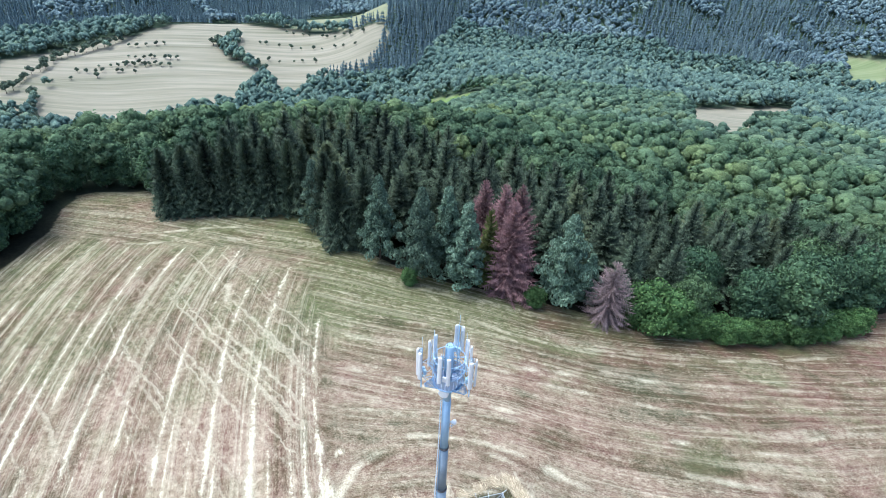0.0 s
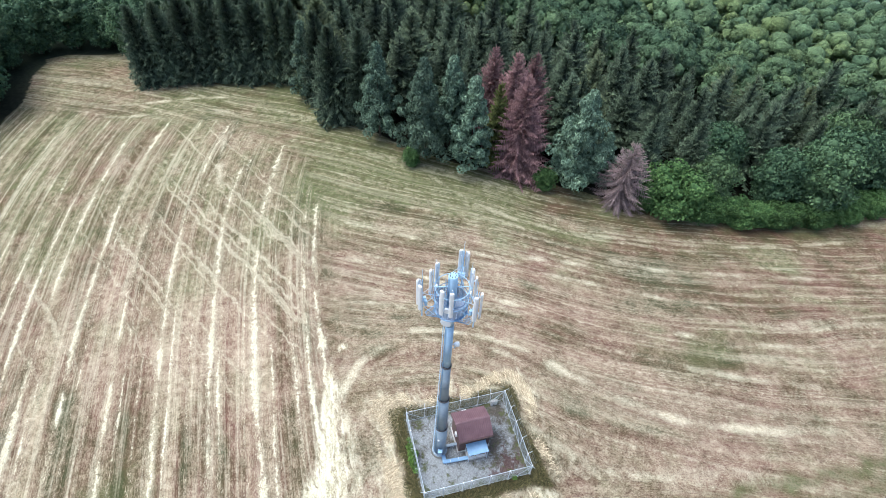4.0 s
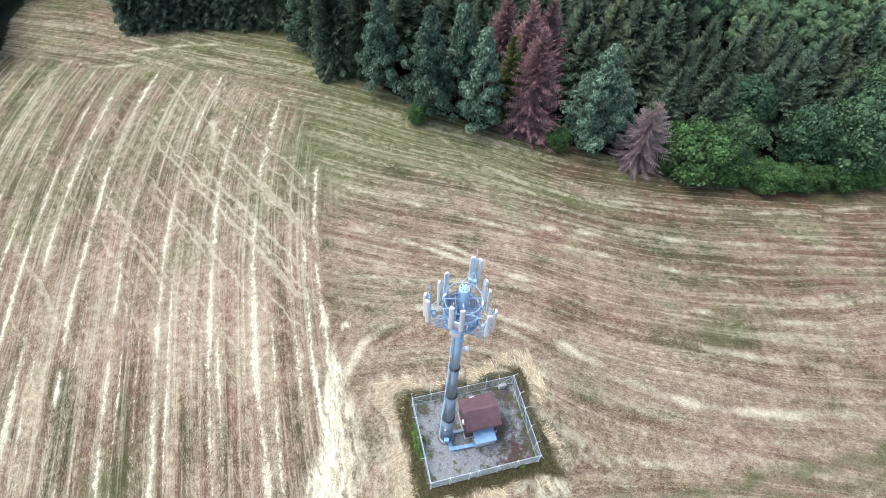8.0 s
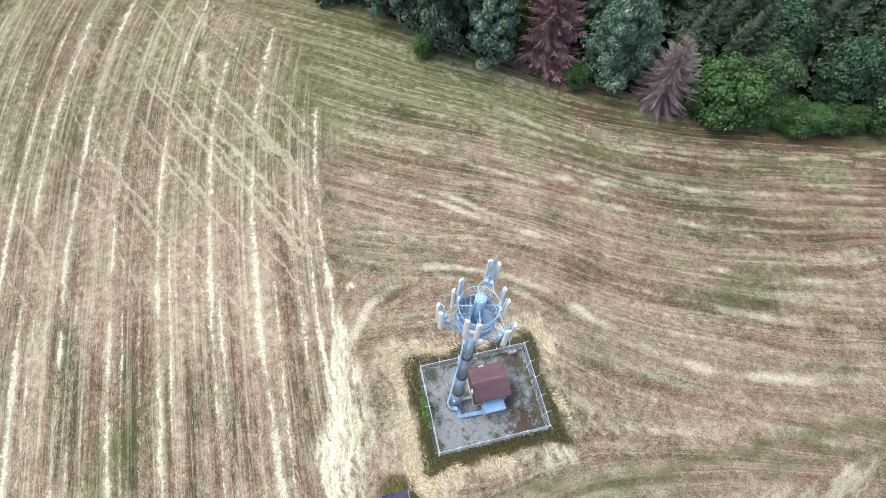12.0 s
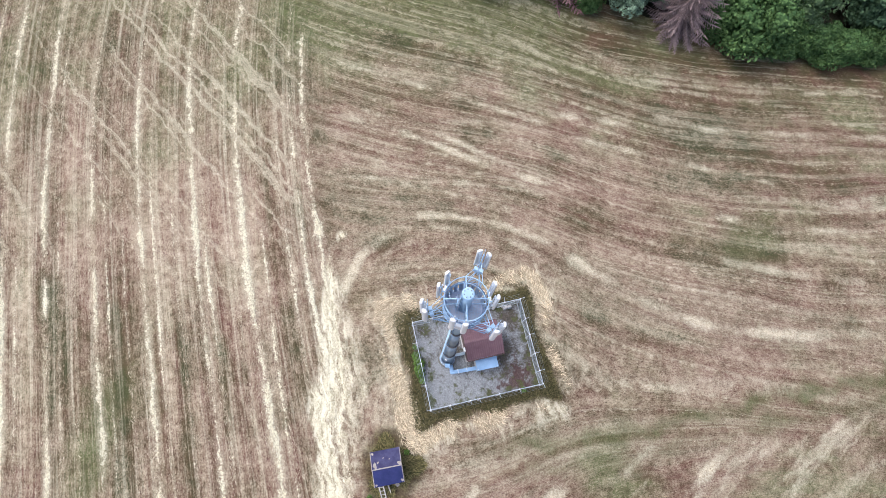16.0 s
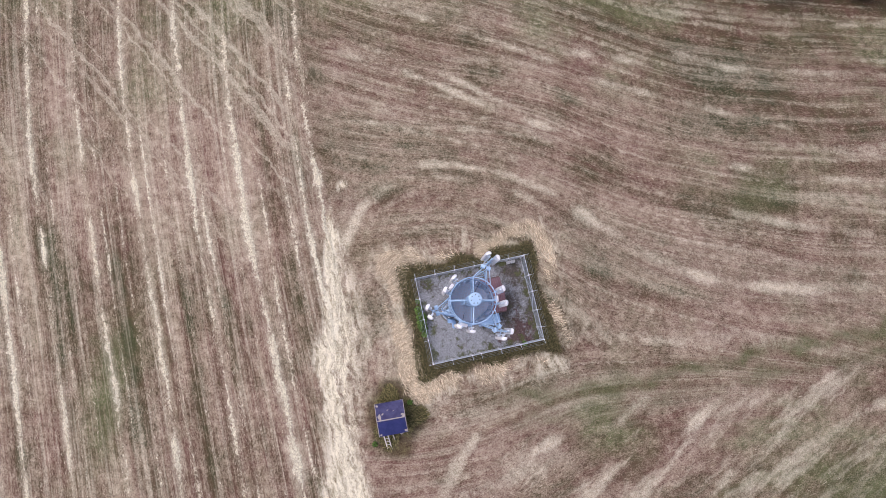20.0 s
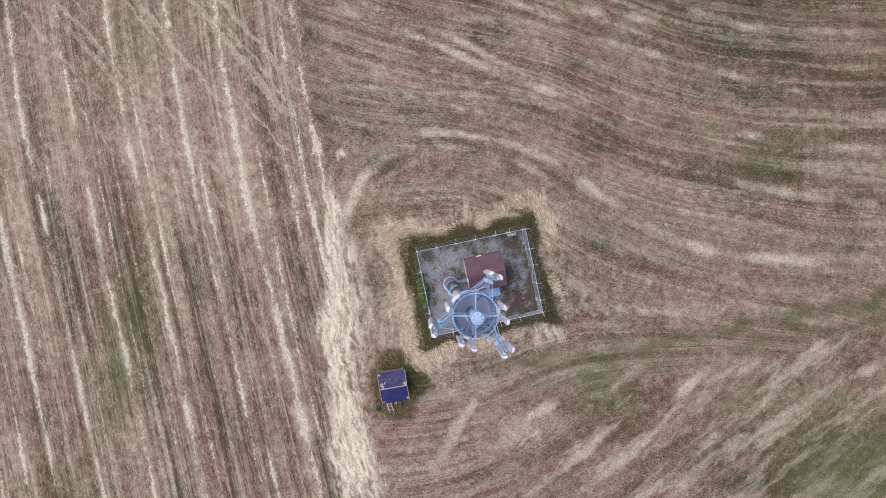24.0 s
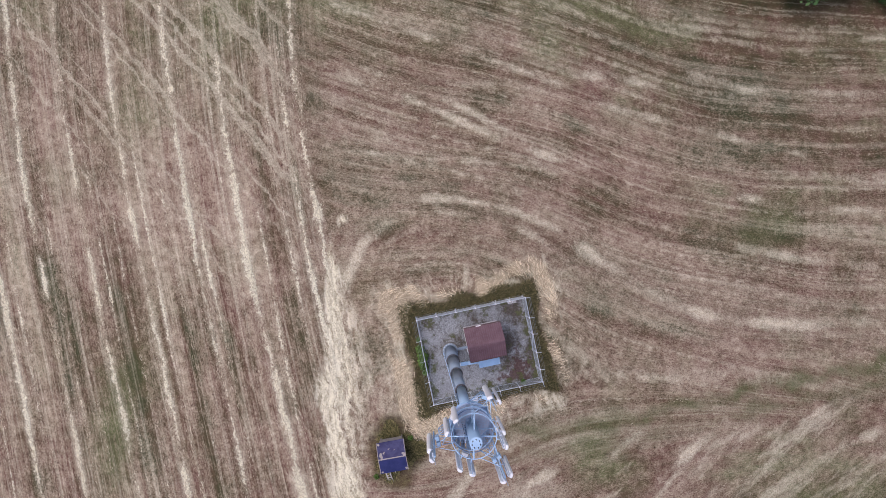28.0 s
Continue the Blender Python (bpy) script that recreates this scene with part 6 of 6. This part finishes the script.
# ---- hide on the field ----
def hide():
    root = tagged(new("hunting_hide"), "small timber hide with worn blue felt roof", "hide")
    root.matrix_basis = Matrix.Translation((-3.56, -9.83, float(height(-3.56, -9.83)))) @ Matrix.Rotation(radians(19.7), 4, "Z")
    W2, L2, eave, ridge = 1.23, 1.38, 2.0, 2.35
    for s, mat, lab in ((1, MAT_FELT2, "faded purple-blue felt with bare patches"), (-1, MAT_FELT, "dark blue felt")):
        d = Vector((0, s * L2, eave - ridge))
        bm = box(bmesh.new(), (2 * W2, d.length, 0.04), (0, s * L2 / 2, (eave + ridge) / 2), Matrix.Rotation(-s * math.atan2(ridge - eave, L2), 4, "X"), 0.01)
        r = part("roof_slope", bm, mat, root, lab)
        for x in (-W2, W2):
            part("edge_strip", box(bmesh.new(), (0.05, d.length, 0.05), (x, s * L2 / 2, (eave + ridge) / 2 + 0.02), Matrix.Rotation(-s * math.atan2(ridge - eave, L2), 4, "X")), MAT_PLANK, r)
    part("ridge_strip", box(bmesh.new(), (2 * W2, 0.09, 0.03), (0, -0.02, ridge + 0.02)), MAT_PLANK, root, "pale ridge strip")
    def worn(x, y, w, h, turn):
        """A bare place with a torn outline, lying on the slope."""
        k = -math.copysign(math.atan2(ridge - eave, L2), y)
        bm = bmesh.new()
        ring = [(w / 2 * (0.7 + 0.45 * math.sin(a * 7.3 + x * 9 + turn) ** 2) * math.cos(a), h / 2 * (0.7 + 0.45 * math.cos(a * 5.1 + y * 7) ** 2) * math.sin(a)) for a in np.linspace(0, 6.283, 11, endpoint=False)]
        low, top = [bm.verts.new((px, py, 0)) for px, py in ring], [bm.verts.new((px, py, 0.008)) for px, py in ring]
        bm.faces.new(top)
        bm.faces.new(low[::-1])
        for n in range(len(ring)):
            bm.faces.new((low[n], low[(n + 1) % len(ring)], top[(n + 1) % len(ring)], top[n]))
        ob = part("worn_patch", bm, MAT_PLANK, root, "bare bleached board")
        ob.matrix_basis = Matrix.Translation((x, y, ridge - abs(y) * (ridge - eave) / L2 + 0.024)) @ Matrix.Rotation(k, 4, "X") @ Matrix.Rotation(turn, 4, "Z")

    for x, y, w, h in ((-1.08, 1.22, 0.22, 0.26), (-1.0, 0.34, 0.40, 0.30), (-0.9, 0.16, 0.5, 0.18), (1.08, 0.14, 0.28, 0.42), (1.10, -1.2, 0.2, 0.26), (-0.68, 0.46, 0.26, 0.14), (-1.05, -1.25, 0.2, 0.16), (0.3, 0.62, 0.16, 0.05), (-0.2, 0.75, 0.2, 0.06)):
        worn(x, y, w, h, w * 3)
    for i in range(9):
        for s in (-1, 1):
            y = -1.08 + 0.27 * i
            part("board", box(bmesh.new(), (0.03, 0.25, 1.3), (s * 1.02, y, 1.35 - 0.004 * i)), MAT_PLANK, root)
    for i in range(8):
        part("board", box(bmesh.new(), (0.245, 0.03, 1.3), (-0.89 + 0.254 * i, 1.22, 1.35)), MAT_PLANK, root)
        if i not in (3, 4):
            part("board", box(bmesh.new(), (0.245, 0.03, 0.85), (-0.89 + 0.254 * i, -1.22, 1.1)), MAT_PLANK, root)
    part("floor_board", box(bmesh.new(), (2.0, 2.4, 0.05), (0, 0, 0.68)), MAT_PLANK, root)
    for x in (-0.95, 0.95):
        for y in (-1.15, 1.15):
            part("leg", tube(bmesh.new(), (x, y, -0.2), (x, y, 2.0), 0.07, 8), MAT_PLANK, root)
    for x in (-0.98, -0.62):
        part("ladder_rail", tube(bmesh.new(), (x, -1.3, 1.1), (x + 0.10, -2.95, 0.0), 0.05, 8), MAT_POLE, root, "pale timber pole")
    part("prop", tube(bmesh.new(), (-0.25, -1.3, 0.95), (-0.10, -2.3, 0.0), 0.045, 8), MAT_POLE, root, "pale timber pole")
    for k in range(5):
        f = 0.15 + 0.18 * k
        part("rung", tube(bmesh.new(), (-0.98 + 0.1 * f, -1.3 - 1.65 * f, 1.1 - 1.1 * f), (-0.62 + 0.1 * f, -1.3 - 1.65 * f, 1.1 - 1.1 * f), 0.03, 6), MAT_POLE, root)
    part("loose_board", box(bmesh.new(), (0.3, 0.4, 0.04), (0.55, -1.6, 0.35), Matrix.Rotation(radians(25), 4, "Z") @ Matrix.Rotation(radians(35), 4, "X")), MAT_PLANK, root)


hide()


# ---- grasses ----
def blades(name, X, Y, along, size, spread_a, mat, label, g, lift=0.25, width=0.16, z0=0.0):
    """Bent stalks lying or standing in tufts: along is the way that they lean."""
    n = len(X)
    a = along + g.normal(0, spread_a, n)
    L = size * g.uniform(0.6, 1.4, n)
    z = height(X, Y) + z0
    d = np.stack([np.cos(a), np.sin(a)], 1)
    s = np.stack([-d[:, 1], d[:, 0]], 1) * (L * width)[:, None] / 2
    P = np.stack([X, Y], 1)
    up = L * lift * g.uniform(0.4, 1.5, n)
    bend = s * g.normal(0, 2.0, n)[:, None]
    v = np.zeros((n, 5, 3))
    v[:, 0, :2], v[:, 0, 2] = P - s, z
    v[:, 1, :2], v[:, 1, 2] = P + s, z
    v[:, 2, :2], v[:, 2, 2] = P + d * (L * 0.55)[:, None] + s * 0.7 + bend * 0.4, z + up
    v[:, 3, :2], v[:, 3, 2] = P + d * (L * 0.55)[:, None] - s * 0.7 + bend * 0.4, z + up
    v[:, 4, :2], v[:, 4, 2] = P + d * L[:, None] + bend, z + up * 0.75
    k = np.arange(n)[:, None] * 5
    t = np.concatenate([k + [0, 1, 2], k + [0, 2, 3], k + [3, 2, 4]], 1).reshape(-1, 3)
    return tagged(new(name, mesh_of(name, v.reshape(-1, 3), t, mat)), label, "grass", kind="stuff")


def around_compound(n, lo, hi, g):
    x, y = g.uniform(-HX - hi, HX + hi, 6 * n), g.uniform(-HY - hi, HY + hi, 6 * n)
    o = np.maximum(np.abs(x) - HX, np.abs(y) - HY)
    k = (o > lo) & (o < hi)
    x, y = x[k][:n], y[k][:n]
    c, s = math.cos(radians(22)), math.sin(radians(22))
    return 2.49 + x * c - y * s, 0.71 + x * s + y * c


X, Y = around_compound(19000, 0.1, 1.6, g)
cx, cy = comp_xy(X, Y)
o = np.maximum(np.abs(cx) - HX, np.abs(cy) - HY)
keep = o + 0.6 * wave(X, Y, 0.9, 1.0) + 0.35 * wave(X, Y, 2.3, 4.0) - 0.35 * smooth(2, 5, cx) - 0.6 * smooth(-2, -5, cx) + g.normal(0, 0.15, len(X)) < 1.0
X, Y = X[keep], Y[keep]
blades("rank_grass", X, Y, g.uniform(0, 6.28, len(X)), 0.27, 0.5, MAT_WEED, "rank green-brown grass along the fence", g, 0.5, 0.16)
X, Y = around_compound(52000, 0.8, 3.2, g)
cx, cy = comp_xy(X, Y)
o = np.maximum(np.abs(cx) - HX, np.abs(cy) - HY)
north, west = smooth(0.5, 3.2, cy), smooth(-2.5, -5.0, cx)
tufts = 0.75 * wave(X, Y, 0.55, 2.0) + 0.8 * wave(X + 0.3 * Y, Y, 1.35, 3.0) + 0.6 * wave(X, Y, 3.1, 5.0)
keep = 0.72 - 0.95 * np.abs(o - 1.6 - 0.6 * smooth(2, 5, cx) - 0.5 * west) + tufts + 0.25 * north + 0.5 * west - 0.45 * smooth(2, 5, cx) + g.normal(0, 0.45, len(X)) > 1.0
X, Y = X[keep], Y[keep]
A = np.arctan2(Y - 0.7, X - 2.5) + 1.1 + 1.3 * wave(X, Y, 1.2, 4.0)
blades("long_straw_grass", X, Y, A, 0.50, 0.5, MAT_LONG, "long bleached grass left unmown round the compound", g, 0.16, 0.06)


def hay_rows(g):
    """Loose hay lying along the mowing lines: pairs of rows in the west, faint ones in the east."""
    xs, ys, ways = [], [], []
    rows = [(u, w * 0.7, 14 + 30 * full, full) for u, w, full in ROWS]
    for u, w, n, k in rows:
        n = int(n * 110)
        y = g.uniform(-36, 58, n)
        phase = g.uniform(0, 50)
        clot = 0.6 * chance_line(y, 2.4, int(phase * 9)) + 0.6 * chance_line(y, 8.0, int(phase * 13))
        keep = g.uniform(0, 1, n) < np.clip(clot, 0.12, 1) * k * np.interp(y, [8, 34], [1.0, 0.4])
        y = y[keep]
        off = g.normal(0, w, len(y)) * (0.6 + 0.6 * np.clip(clot[keep], 0, 1))
        x = (u + off - row_shift(y)) / row_fan(y)
        ok = inside(FIELD, x, y) & (east_side(x, y) < 1.2)
        xs.append(x[ok])
        ys.append(y[ok])
        ways.append(np.full(ok.sum(), radians(113)) - 0.0022 * y[ok])
    n = 420000
    x, y = g.uniform(-60, 85, n), g.uniform(-36, 58, n)
    ok = inside(FIELD, x, y) & (np.hypot(x - 2.5, y - 0.7) > 8.0) & (east_side(x, y) > 0)
    x, y = x[ok], y[ok]
    line = curve_line(x, y)
    east = np.exp(-(((line + 0.6 * np.sin(line * 0.7)) % 3.4 - 1.7) / 0.28) ** 2) * np.clip(0.05 + 0.8 * wave(x, line * 0.6, 4.1, 2.0) + 0.6 * wave(x, line, 11.0, 4.0), 0, 1) * 0.45
    pick = g.uniform(0, 1, len(x)) < east + 0.001
    x, y = x[pick], y[pick]
    e = 0.2
    gx, gy = curve_line(x + e, y) - curve_line(x - e, y), curve_line(x, y + e) - curve_line(x, y - e)
    xs.append(x)
    ys.append(y)
    ways.append(np.arctan2(-gx, gy))
    x, y, a = np.concatenate(xs), np.concatenate(ys), np.concatenate(ways)
    return x, y, a + math.pi * (g.uniform(0, 1, len(x)) < 0.5)


X, Y, A = hay_rows(g)
blades("loose_hay", X, Y, A, 0.30, 0.3, MAT_STRAW, "pale loose hay lying in mowing rows", g, 0.05, 0.08, 0.015)
r, a = 0.4 + 1.7 * np.sqrt(g.uniform(0, 1, 5200)), g.uniform(0, 6.28, 5200)
r = r * (0.85 + 0.3 * np.sin(3 * a + 1) + 0.15 * np.sin(7 * a))
blades("rank_grass", -3.15 + r * np.cos(a), -9.95 + 1.15 * r * np.sin(a), a, 0.34, 0.6, MAT_WEED, "rank green grass round the hide", g, 0.5, 0.2)
herb = tree("weed_clump", cone_trunk(0.5, 0.02, 5), lump_crown(broad_lumps(0.8, 0.55, g, 16, 0.05), 60, 0.11, g, 0.4), (MAT_HERB, MAT_HERB), "fresh green weeds growing through the fence", "weeds", "weeds at the fence")
for i, (x, y, s) in enumerate(((-2.45, -1.0, 1.0), (-2.15, -1.75, 0.9), (-2.8, -0.25, 0.8), (-1.95, -2.3, 0.6), (-3.1, 0.5, 0.5), (-2.4, -1.4, 0.8), (-4.6, -12.6, 0.5), (-2.2, -8.5, 0.5), (7.2, -1.6, 0.5))):
    m = place(x, y, s, i * 1.3, 0.03)
    if i:
        copy_thing(herb, m)
    else:
        first = m
herb.matrix_basis = first
for p in PROTO:
    if p.name not in used:
        plant(p, -95, 60 + len(used), 0.9)
